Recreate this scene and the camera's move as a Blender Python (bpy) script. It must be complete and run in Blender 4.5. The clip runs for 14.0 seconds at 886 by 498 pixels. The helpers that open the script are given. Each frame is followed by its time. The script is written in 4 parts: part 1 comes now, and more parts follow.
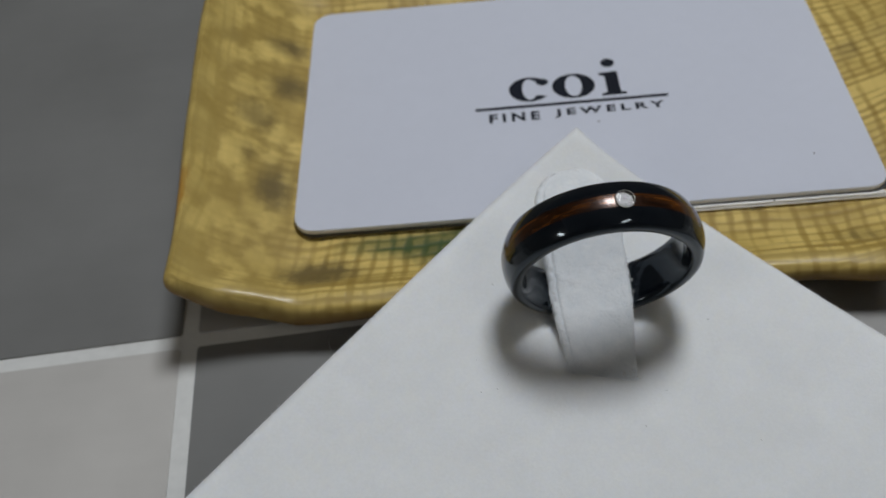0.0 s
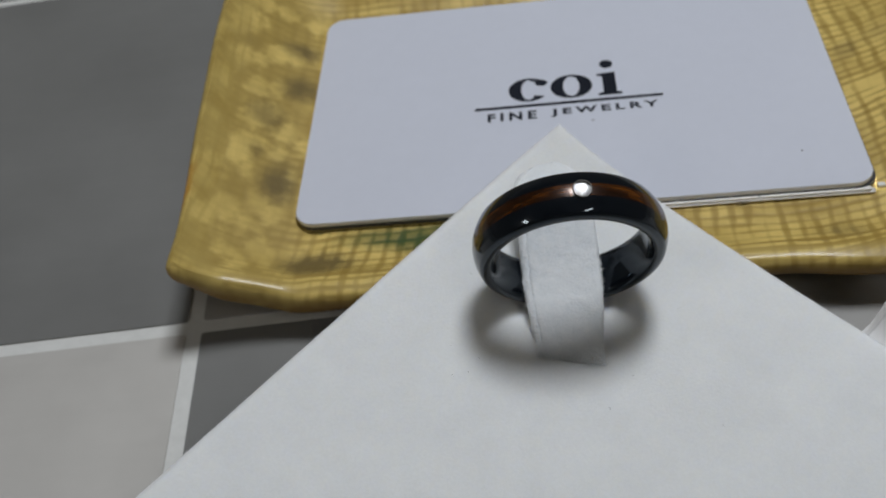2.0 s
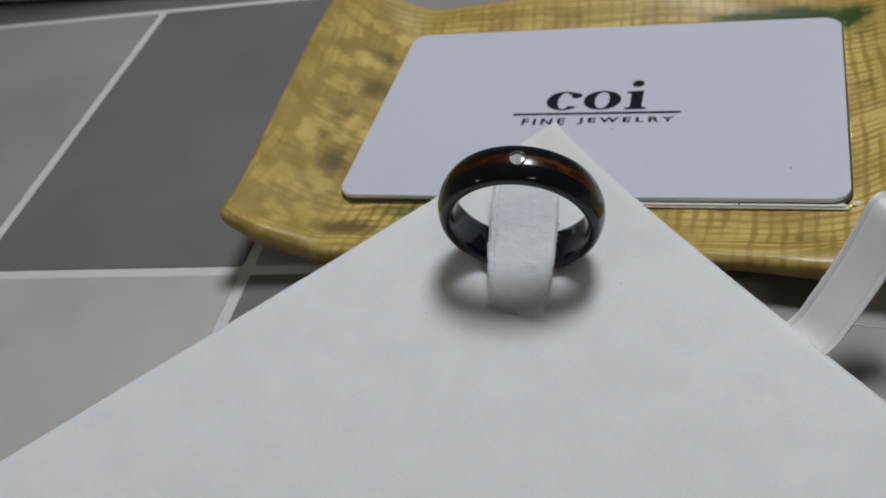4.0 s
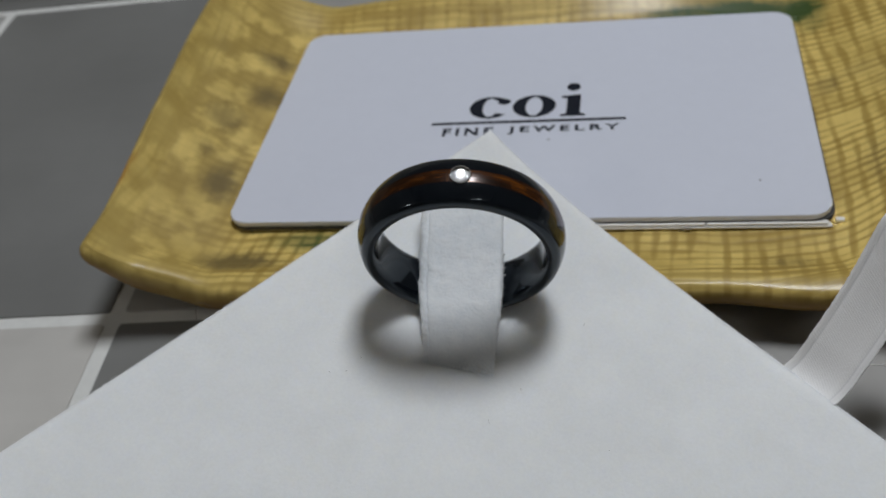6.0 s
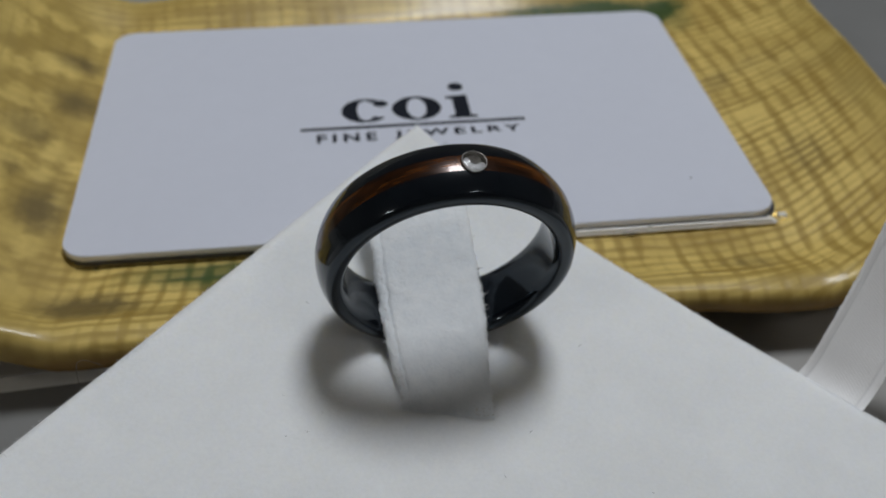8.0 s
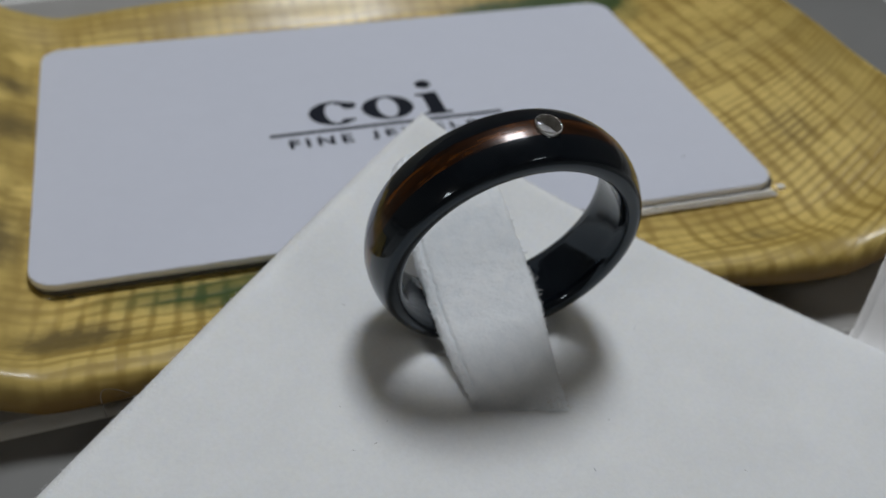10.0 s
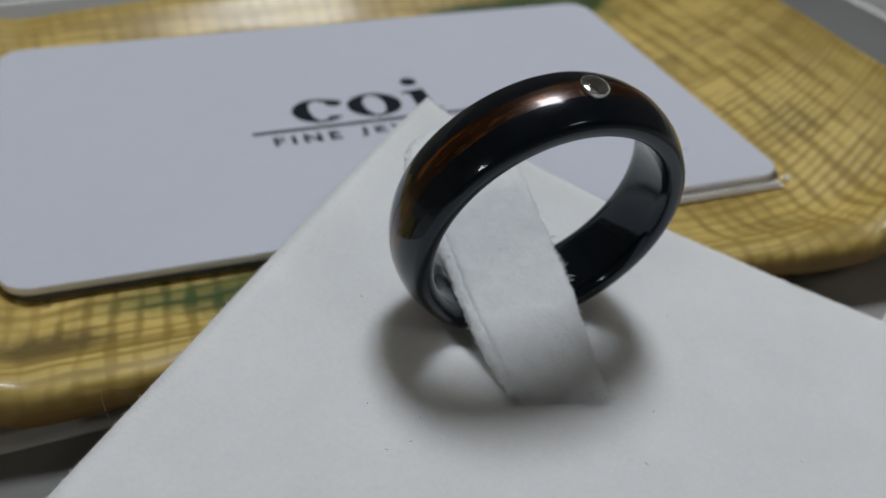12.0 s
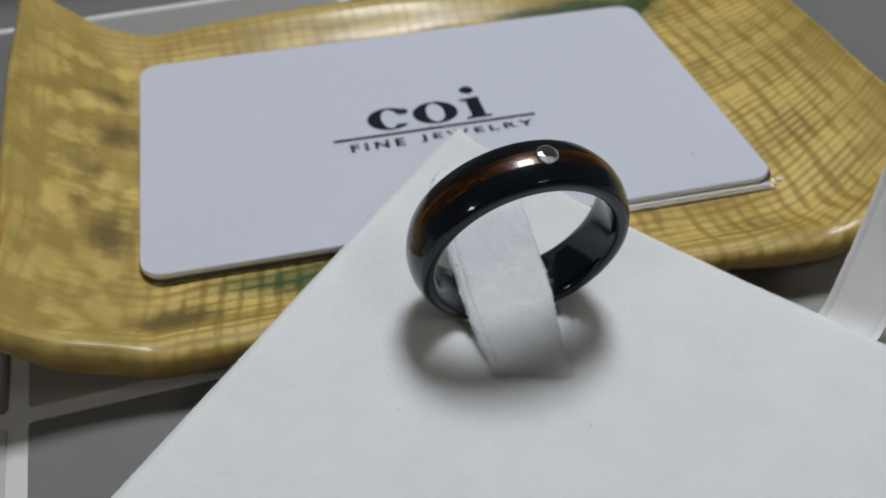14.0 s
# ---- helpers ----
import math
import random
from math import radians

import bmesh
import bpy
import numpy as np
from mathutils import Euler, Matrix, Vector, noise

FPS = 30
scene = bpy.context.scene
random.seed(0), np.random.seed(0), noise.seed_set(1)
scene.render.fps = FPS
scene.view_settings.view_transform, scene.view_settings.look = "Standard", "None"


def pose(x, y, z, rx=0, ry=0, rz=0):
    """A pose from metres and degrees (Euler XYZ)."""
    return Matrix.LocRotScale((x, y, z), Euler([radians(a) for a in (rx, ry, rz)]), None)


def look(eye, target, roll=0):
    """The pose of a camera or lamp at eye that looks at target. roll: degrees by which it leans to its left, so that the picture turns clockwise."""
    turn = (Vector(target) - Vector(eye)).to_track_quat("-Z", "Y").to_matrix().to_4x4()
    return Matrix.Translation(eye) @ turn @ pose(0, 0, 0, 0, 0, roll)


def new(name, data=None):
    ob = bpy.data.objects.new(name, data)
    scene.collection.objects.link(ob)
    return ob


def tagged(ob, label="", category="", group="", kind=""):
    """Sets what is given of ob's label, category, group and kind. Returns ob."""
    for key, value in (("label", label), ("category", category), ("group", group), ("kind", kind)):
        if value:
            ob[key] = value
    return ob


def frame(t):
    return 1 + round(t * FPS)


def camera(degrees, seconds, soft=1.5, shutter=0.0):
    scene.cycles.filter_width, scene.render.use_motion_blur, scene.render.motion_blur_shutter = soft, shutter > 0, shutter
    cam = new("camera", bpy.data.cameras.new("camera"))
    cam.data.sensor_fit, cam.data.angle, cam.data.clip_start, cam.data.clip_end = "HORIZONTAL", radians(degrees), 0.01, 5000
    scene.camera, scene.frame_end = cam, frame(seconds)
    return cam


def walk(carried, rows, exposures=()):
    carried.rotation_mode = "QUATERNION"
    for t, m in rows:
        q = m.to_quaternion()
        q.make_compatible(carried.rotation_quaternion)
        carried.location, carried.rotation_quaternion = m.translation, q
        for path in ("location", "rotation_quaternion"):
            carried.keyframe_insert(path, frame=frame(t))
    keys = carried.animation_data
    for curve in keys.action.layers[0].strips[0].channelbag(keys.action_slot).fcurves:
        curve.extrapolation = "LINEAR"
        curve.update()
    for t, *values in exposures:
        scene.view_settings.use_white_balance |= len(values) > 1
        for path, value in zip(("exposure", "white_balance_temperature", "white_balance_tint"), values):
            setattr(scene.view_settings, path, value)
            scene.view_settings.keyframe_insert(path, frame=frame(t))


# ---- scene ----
cam = camera(48.06, 14.0, soft=1.7)
# seconds, eye in millimetres, turn in degrees
PATH = [
    (0.0, 28.24, -99.09, 110.14, 42.08, 5.00, -1.53),
    (0.5, 28.62, -96.73, 107.69, 41.22, 4.97, -1.80),
    (1.0, 36.27, -99.25, 107.78, 41.64, 7.01, -0.81),
    (1.5, 35.01, -101.04, 110.24, 41.86, 5.63, -0.94),
    (2.0, 39.44, -104.94, 111.21, 43.08, 7.56, 1.44),
    (2.2, 41.96, -107.98, 110.67, 43.84, 8.06, 2.74),
    (4.3, 75.26, -125.69, 112.45, 48.72, 11.28, 14.98),
    (4.5, 75.21, -124.76, 112.78, 48.66, 10.95, 14.80),
    (5.0, 74.61, -121.84, 110.84, 48.25, 10.59, 13.80),
    (5.5, 67.79, -113.59, 106.14, 48.25, 9.58, 11.30),
    (6.0, 61.20, -105.25, 96.47, 48.51, 8.02, 8.36),
    (6.5, 54.73, -101.01, 91.78, 48.52, 6.41, 5.71),
    (7.0, 52.04, -97.21, 88.08, 48.40, 5.91, 3.96),
    (7.5, 46.49, -95.78, 85.44, 49.05, 3.82, 0.99),
    (8.0, 31.35, -90.47, 80.59, 50.23, -0.89, -7.23),
    (8.5, 23.63, -87.93, 76.12, 51.15, -1.90, -11.23),
    (8.7, 22.48, -87.86, 74.86, 51.63, -1.85, -11.82),
    (10.8, 12.90, -82.36, 66.81, 53.83, -3.06, -18.29),
    (11.0, 11.93, -82.11, 64.54, 54.59, -3.37, -18.70),
    (11.5, 10.39, -79.51, 65.14, 54.44, -3.34, -20.30),
    (12.0, 10.92, -79.54, 64.36, 54.84, -3.17, -19.80),
    (12.5, 12.66, -80.56, 65.01, 54.50, -2.42, -18.94),
    (13.0, 13.83, -81.98, 69.10, 54.07, -1.50, -18.19),
    (13.5, 11.91, -89.15, 73.21, 53.90, -1.34, -17.17),
    (14.0, 16.79, -98.28, 87.74, 50.15, 1.04, -13.26),
]
walk(cam, [(t, pose(x / 1000, y / 1000, z / 1000, rx, ry, rz)) for t, x, y, z, rx, ry, rz in PATH],
     exposures=[(0.0, 0.0), (1.0, 0.12), (2.0, 0.1), (4.5, 0.07), (5.0, 0.04), (5.5, 0.07), (6.5, 0.04), (7.0, -0.02), (7.5, 0.0), (8.5, -0.02),
                (11.0, -0.02), (13.0, -0.05), (13.5, 0.09), (14.0, 0.22)])
cam.data.dof.use_dof, cam.data.dof.aperture_fstop = True, 46

# ---- light and air ----
world = bpy.data.worlds.new("room_air")
scene.world = world
world.use_nodes = True
world.node_tree.nodes["Background"].inputs["Color"].default_value = (0.75, 0.8, 0.9, 1)
world.node_tree.nodes["Background"].inputs["Strength"].default_value = 0.01

# a near lamp above the table
lamp_data = bpy.data.lights.new("desk_lamp", "AREA")
lamp_data.shape = "RECTANGLE"
lamp_data.size, lamp_data.size_y = 0.135, 0.135
lamp_data.energy = 2.12
lamp_data.color = (0.91, 0.952, 1.0)
lamp = new("desk_lamp", lamp_data)
lamp.matrix_world = look((0.1446, 0.139, 0.584), (0.04, -0.01, 0.01), 39.3)

# two small lamps further off, whose glints stand on the ring's near edge
# their strength and warm tint are raised to fill the shadows
for size, energy, place in (((0.28, 0.07), 0.9, (0.66, -0.80, 1.20)), ((0.2, 0.1), 1.2, (-0.98, -0.70, 0.80))):
    small = bpy.data.lights.new("wall_lamp", "AREA")
    small.shape, small.size, small.size_y = "RECTANGLE", *size
    small.energy, small.color = energy, (1.0, 0.96, 0.9)
    new("wall_lamp", small).matrix_world = look(place, (0.04, -0.02, 0.01))

MM = 0.001
CARD = 7.1          # height of the card's face over the table, mm

# ---- materials ----
def nodes_of(name):
    m = bpy.data.materials.new(name)
    m.use_nodes = True
    return m, m.node_tree.nodes, m.node_tree.links, m.node_tree.nodes["Principled BSDF"]


def ramp(nodes, stops):
    r = nodes.new("ShaderNodeValToRGB")
    while len(r.color_ramp.elements) < len(stops):
        r.color_ramp.elements.new(0.5)
    for e, (p, c) in zip(r.color_ramp.elements, stops):
        e.position, e.color = p, (*c, 1)
    return r


def noise_tex(nodes, links, coord, scale, detail=4.0, rough=0.55, stretch=None, distort=0.0):
    n = nodes.new("ShaderNodeTexNoise")
    n.inputs["Scale"].default_value, n.inputs["Detail"].default_value = scale, detail
    n.inputs["Roughness"].default_value, n.inputs["Distortion"].default_value = rough, distort
    if stretch:
        mp = nodes.new("ShaderNodeMapping")
        mp.inputs["Scale"].default_value = stretch
        links.new(coord, mp.inputs["Vector"])
        coord = mp.outputs["Vector"]
    links.new(coord, n.inputs["Vector"])
    return n


def mix(nodes, links, fac, a, b, mode="MIX"):
    n = nodes.new("ShaderNodeMix")
    n.data_type, n.blend_type = "RGBA", mode
    for sock, v in (("Factor", fac), ("A", a), ("B", b)):
        s = [i for i in n.inputs if i.name == sock and (i.type == "RGBA" or (sock == "Factor" and i.type == "VALUE"))][0]
        if hasattr(v, "links"):
            links.new(v, s)
        else:
            s.default_value = (*v, 1) if isinstance(v, tuple) else v
    return [o for o in n.outputs if o.type == "RGBA"][0]


def calc(nodes, links, op, a, b=0.5, clamp=False):
    n = nodes.new("ShaderNodeMath")
    n.operation, n.use_clamp = op, clamp
    for i, v in enumerate((a, b)):
        if hasattr(v, "links"):
            links.new(v, n.inputs[i])
        else:
            n.inputs[i].default_value = v
    return n.outputs[0]


def bump(nodes, links, bsdf, height, strength, distance):
    b = nodes.new("ShaderNodeBump")
    b.inputs["Strength"].default_value, b.inputs["Distance"].default_value = strength, distance
    links.new(height, b.inputs["Height"])
    links.new(b.outputs["Normal"], bsdf.inputs["Normal"])


def plain(name, color, rough=0.5, metal=0.0, grain=300.0, amount=0.12, relief=0.00003, gloss=0.5):
    """A surface of one colour with fine grain and broad stains."""
    m, n, l, p = nodes_of(name)
    c = n.new("ShaderNodeTexCoord").outputs["Object"]
    fine, broad = noise_tex(n, l, c, grain), noise_tex(n, l, c, grain / 14)
    f = calc(n, l, "ADD", calc(n, l, "MULTIPLY", fine.outputs["Fac"], 0.5), calc(n, l, "MULTIPLY", broad.outputs["Fac"], 0.5))
    lo, hi = tuple(v * (1 - amount) for v in color), tuple(min(1, v * (1 + amount)) for v in color)
    r = ramp(n, [(0.3, lo), (0.7, hi)])
    l.new(f, r.inputs["Fac"])
    l.new(r.outputs["Color"], p.inputs["Base Color"])
    p.inputs["Roughness"].default_value, p.inputs["Metallic"].default_value = rough, metal
    p.inputs["Specular IOR Level"].default_value = gloss
    if relief:
        bump(n, l, p, fine.outputs["Fac"], 0.5, relief)
    return m


def velvet_material(name, color):
    m, n, l, p = nodes_of(name)
    c = n.new("ShaderNodeTexCoord").outputs["Object"]
    nap = noise_tex(n, l, c, 2600, 3.0, 0.7)
    cloud = noise_tex(n, l, c, 160, 5.0, 0.6)
    f = calc(n, l, "ADD", calc(n, l, "MULTIPLY", nap.outputs["Fac"], 0.45), calc(n, l, "MULTIPLY", cloud.outputs["Fac"], 0.55))
    r = ramp(n, [(0.3, tuple(v * 0.9 for v in color)), (0.68, color)])
    l.new(f, r.inputs["Fac"])
    l.new(r.outputs["Color"], p.inputs["Base Color"])
    p.inputs["Roughness"].default_value = 0.95
    p.inputs["Specular IOR Level"].default_value = 0.15
    p.inputs["Sheen Weight"].default_value = 0.25
    p.inputs["Sheen Roughness"].default_value = 0.5
    p.inputs["Subsurface Weight"].default_value = 0.75   # light spreads in the pile and the foam below
    p.inputs["Subsurface Radius"].default_value = (1.0, 0.95, 0.85)
    p.inputs["Subsurface Scale"].default_value = 0.0031
    h = calc(n, l, "ADD", nap.outputs["Fac"], calc(n, l, "MULTIPLY", cloud.outputs["Fac"], 1.5))
    bump(n, l, p, h, 0.35, 0.00012)
    return m


def rough_velvet():
    """The strap's velvet: matted, with tufts and faint grey mottling."""
    m, n, l, p = nodes_of("matted_velvet")
    c = n.new("ShaderNodeTexCoord").outputs["Object"]
    nap = noise_tex(n, l, c, 3200, 3.0, 0.7)
    tuft = noise_tex(n, l, c, 560, 4.0, 0.6)
    f = calc(n, l, "ADD", calc(n, l, "MULTIPLY", nap.outputs["Fac"], 0.35), calc(n, l, "MULTIPLY", tuft.outputs["Fac"], 0.65))
    r = ramp(n, [(0.34, (0.79, 0.83, 0.865)), (0.56, (0.865, 0.895, 0.92)), (0.7, (0.91, 0.93, 0.945))])
    l.new(f, r.inputs["Fac"])
    l.new(r.outputs["Color"], p.inputs["Base Color"])
    p.inputs["Roughness"].default_value = 0.95
    p.inputs["Specular IOR Level"].default_value = 0.1
    p.inputs["Sheen Weight"].default_value = 0.3
    p.inputs["Subsurface Weight"].default_value = 0.65
    p.inputs["Subsurface Radius"].default_value = (1.0, 0.95, 0.9)
    p.inputs["Subsurface Scale"].default_value = 0.0024
    bump(n, l, p, calc(n, l, "ADD", nap.outputs["Fac"], calc(n, l, "MULTIPLY", tuft.outputs["Fac"], 2.0)), 0.5, 0.00024)
    return m


def glaze_material():
    """Ochre glaze over a cloth-pressed clay: pale cells between darker woven lines, blotches and green pools."""
    m, n, l, p = nodes_of("ochre_glaze")
    c = n.new("ShaderNodeTexCoord").outputs["Object"]
    warp = noise_tex(n, l, c, 70, 3.0)
    wob = n.new("ShaderNodeVectorMath")
    wob.operation = "MULTIPLY_ADD"
    l.new(warp.outputs["Color"], wob.inputs[0])
    wob.inputs[1].default_value = (0.0020, 0.0020, 0)
    l.new(c, wob.inputs[2])

    def band(f, lo, hi):
        g = n.new("ShaderNodeMapRange")
        g.interpolation_type = "SMOOTHSTEP"
        g.inputs["From Min"].default_value, g.inputs["From Max"].default_value = lo, hi
        l.new(f, g.inputs["Value"])
        return g.outputs["Result"]

    bend = noise_tex(n, l, c, 12, 1.0, 0.4)              # the cloth was laid unevenly
    drift = n.new("ShaderNodeVectorMath")
    drift.operation = "MULTIPLY_ADD"
    l.new(bend.outputs["Color"], drift.inputs[0])
    drift.inputs[1].default_value = (0.010, 0.010, 0)
    l.new(wob.outputs["Vector"], drift.inputs[2])
    laid = n.new("ShaderNodeSeparateXYZ")
    l.new(drift.outputs["Vector"], laid.inputs["Vector"])
    past = calc(n, l, "MAXIMUM", calc(n, l, "SUBTRACT", laid.outputs["X"], 0.076), 0.0)
    turn = n.new("ShaderNodeMapRange")                   # at the rounded end the threads follow the rim
    turn.inputs["From Min"].default_value, turn.inputs["From Max"].default_value = -0.012, 0.066
    turn.inputs["To Min"].default_value, turn.inputs["To Max"].default_value = 17.0, -12.0
    l.new(laid.outputs["Y"], turn.inputs["Value"])
    swung = n.new("ShaderNodeCombineXYZ")
    l.new(laid.outputs["X"], swung.inputs["X"])
    l.new(calc(n, l, "SUBTRACT", laid.outputs["Y"], calc(n, l, "MULTIPLY", calc(n, l, "MULTIPLY", past, past), turn.outputs["Result"])), swung.inputs["Y"])
    cloth = n.new("ShaderNodeSeparateXYZ")
    l.new(swung.outputs["Vector"], cloth.inputs["Vector"])

    def threads(axis, pitch, stretch, seed):
        """Dark lines across one axis, each strong or faint along its way."""
        wave = calc(n, l, "SINE", calc(n, l, "MULTIPLY", cloth.outputs[axis], 6.2832 / pitch))
        mp = n.new("ShaderNodeMapping")
        mp.inputs["Location"].default_value = (seed, seed * 0.7, seed)
        l.new(swung.outputs["Vector"], mp.inputs["Vector"])
        force = noise_tex(n, l, mp.outputs["Vector"], 1.0, 3.0, 0.6, stretch)
        edge = calc(n, l, "ADD", calc(n, l, "MULTIPLY", wave, 0.8), calc(n, l, "MULTIPLY", force.outputs["Fac"], 4.6))
        return band(edge, 1.15, 2.5)

    across = threads("X", 0.0023, (300, 90, 10), 0.0)
    along = threads("Y", 0.0018, (75, 340, 10), 0.71)
    woven = calc(n, l, "ADD", calc(n, l, "MULTIPLY", calc(n, l, "MULTIPLY", across, along), 0.5),
                 calc(n, l, "MULTIPLY", calc(n, l, "ADD", across, along), 0.25))
    # loose brushed pale dabs on the curled end, broken by fine hatching
    cells_at = n.new("ShaderNodeMapping")
    cells_at.inputs["Scale"].default_value = (255, 185, 60)
    l.new(wob.outputs["Vector"], cells_at.inputs["Vector"])
    dabs = n.new("ShaderNodeTexVoronoi")
    dabs.feature = "SMOOTH_F1"
    dabs.inputs["Scale"].default_value, dabs.inputs["Smoothness"].default_value = 1.0, 0.35
    l.new(cells_at.outputs["Vector"], dabs.inputs["Vector"])
    swell = noise_tex(n, l, c, 130, 3.0, 0.6)
    smudge = noise_tex(n, l, c, 520, 3.0, 0.6)
    dabbed = band(calc(n, l, "ADD", dabs.outputs["Distance"],
                       calc(n, l, "ADD", calc(n, l, "MULTIPLY", swell.outputs["Fac"], 1.1), calc(n, l, "MULTIPLY", smudge.outputs["Fac"], 0.45))), 1.44, 0.98)
    dabbed = calc(n, l, "ADD", calc(n, l, "MULTIPLY", dabbed, 0.80), calc(n, l, "MULTIPLY", woven, 0.20))
    here = n.new("ShaderNodeSeparateXYZ")
    l.new(wob.outputs["Vector"], here.inputs["Vector"])
    side = band(here.outputs["X"], -0.004, 0.007)
    cells = calc(n, l, "ADD", calc(n, l, "MULTIPLY", woven, side), calc(n, l, "MULTIPLY", dabbed, calc(n, l, "SUBTRACT", 1.0, side)))
    ridges = threads("Y", 0.0014, (28, 620, 10), 1.9)      # long lines beside the front edge
    fore = calc(n, l, "MULTIPLY", band(here.outputs["Y"], -0.0062, -0.0095), 0.85)
    cells = calc(n, l, "SUBTRACT", cells, calc(n, l, "MULTIPLY", calc(n, l, "MULTIPLY", fore, cells), calc(n, l, "SUBTRACT", 1.0, ridges)))
    combed = threads("X", 0.0013, (560, 30, 10), 2.7)      # and beside the curled end
    rimward = calc(n, l, "MULTIPLY", band(here.outputs["X"], -0.0085, -0.0125), 0.7)
    cells = calc(n, l, "SUBTRACT", cells, calc(n, l, "MULTIPLY", calc(n, l, "MULTIPLY", rimward, cells), calc(n, l, "SUBTRACT", 1.0, combed)))
    back = calc(n, l, "MULTIPLY", band(here.outputs["Y"], 0.0555, 0.060), 0.5)      # the weave is faint along the back
    cells = calc(n, l, "ADD", calc(n, l, "MULTIPLY", cells, calc(n, l, "SUBTRACT", 1.0, back)), calc(n, l, "MULTIPLY", back, calc(n, l, "MULTIPLY", ridges, 0.8)))
    patchy = noise_tex(n, l, c, 95, 3.0)
    show = band(patchy.outputs["Fac"], 0.30, 0.62)
    fine = noise_tex(n, l, c, 900, 4.0)
    pale, line, olive = (0.715, 0.53, 0.160), (0.315, 0.203, 0.038), (0.17, 0.120, 0.038)
    line = mix(n, l, side, (0.36, 0.25, 0.062), line)
    col = mix(n, l, calc(n, l, "MULTIPLY", cells, calc(n, l, "ADD", calc(n, l, "MULTIPLY", show, 0.66), 0.34)), line, pale)
    blot = noise_tex(n, l, c, 62, 2.0, 0.5)
    col = mix(n, l, calc(n, l, "MULTIPLY", band(blot.outputs["Fac"], 0.58, 0.75), 0.35), col, olive)

    def pool(x, y, rx, ry, colour, amount, base):
        mp = n.new("ShaderNodeMapping")
        mp.vector_type = "TEXTURE"
        mp.inputs["Location"].default_value = (x * MM, y * MM, 0)
        mp.inputs["Scale"].default_value = (rx * MM, ry * MM, 1)
        l.new(wob.outputs["Vector"], mp.inputs["Vector"])
        ln = n.new("ShaderNodeVectorMath")
        ln.operation = "LENGTH"
        sep = n.new("ShaderNodeSeparateXYZ")
        com = n.new("ShaderNodeCombineXYZ")
        l.new(mp.outputs["Vector"], sep.inputs["Vector"])
        l.new(sep.outputs["X"], com.inputs["X"])
        l.new(sep.outputs["Y"], com.inputs["Y"])
        l.new(com.outputs["Vector"], ln.inputs[0])
        rough_edge = calc(n, l, "ADD", ln.outputs["Value"], calc(n, l, "MULTIPLY", fine.outputs["Fac"], 0.5))
        g = n.new("ShaderNodeMapRange")
        g.interpolation_type = "SMOOTHSTEP"
        g.inputs["From Min"].default_value, g.inputs["From Max"].default_value = 1.5, 0.5
        l.new(rough_edge, g.inputs["Value"])
        seen = calc(n, l, "SUBTRACT", amount, calc(n, l, "MULTIPLY", cells, 0.34))
        return mix(n, l, calc(n, l, "MULTIPLY", g.outputs["Result"], seen), base, colour)

    green = (0.042, 0.074, 0.014)
    for x, y, rx, ry, colour, amount in GLAZE_POOLS:
        col = pool(x, y, rx, ry, green if colour == "green" else olive, amount, col)
    lip = n.new("ShaderNodeAttribute")
    lip.attribute_name = "lip"
    smear = noise_tex(n, l, c, 150, 4.0, 0.6)
    lip_tone = mix(n, l, band(smear.outputs["Fac"], 0.3, 0.65), (0.40, 0.28, 0.070), (0.58, 0.44, 0.140))
    col = mix(n, l, calc(n, l, "MULTIPLY", lip.outputs["Fac"], 0.38), col, lip_tone)
    col = pool(-14.6, 3.0, 1.7, 7.0, (0.46, 0.20, 0.015), 0.9, col)
    # brown edge glaze, deepened to paint the shade on the lip's lower side
    rim = n.new("ShaderNodeAttribute")
    rim.attribute_name = "rim"
    amber_shade = noise_tex(n, l, c, 120, 3.0)
    col = mix(n, l, calc(n, l, "MULTIPLY", rim.outputs["Fac"], band(amber_shade.outputs["Fac"], 0.1, 0.6)), col, (0.25, 0.14, 0.025))
    l.new(col, p.inputs["Base Color"])
    p.inputs["Roughness"].default_value = 0.5
    p.inputs["Specular IOR Level"].default_value = 0.35
    p.inputs["Coat Weight"].default_value = 0.30
    p.inputs["Coat Roughness"].default_value = 0.20
    h = calc(n, l, "ADD", cells, calc(n, l, "MULTIPLY", fine.outputs["Fac"], 0.9))
    bump(n, l, p, h, 0.34, 0.00018)
    return m


def wood_material():
    m, n, l, p = nodes_of("polished_wood_inlay")
    uv = n.new("ShaderNodeUVMap").outputs["UV"]
    grain = noise_tex(n, l, uv, 1.0, 6.0, 0.65, (34, 7, 1))
    broad = noise_tex(n, l, uv, 1.0, 2.0, 0.5, (14, 2, 1))
    f = calc(n, l, "ADD", calc(n, l, "MULTIPLY", grain.outputs["Fac"], 0.55), calc(n, l, "MULTIPLY", broad.outputs["Fac"], 0.45))
    r = ramp(n, [(0.36, (0.006, 0.003, 0.002)), (0.50, (0.036, 0.011, 0.0025)), (0.66, (0.19, 0.060, 0.008))])
    l.new(f, r.inputs["Fac"])
    l.new(r.outputs["Color"], p.inputs["Base Color"])
    p.inputs["Roughness"].default_value = 0.24
    p.inputs["Metallic"].default_value = 0.35
    p.inputs["Specular IOR Level"].default_value = 0.5
    p.inputs["Coat Weight"].default_value = 0.28
    p.inputs["Coat Roughness"].default_value = 0.07
    return m


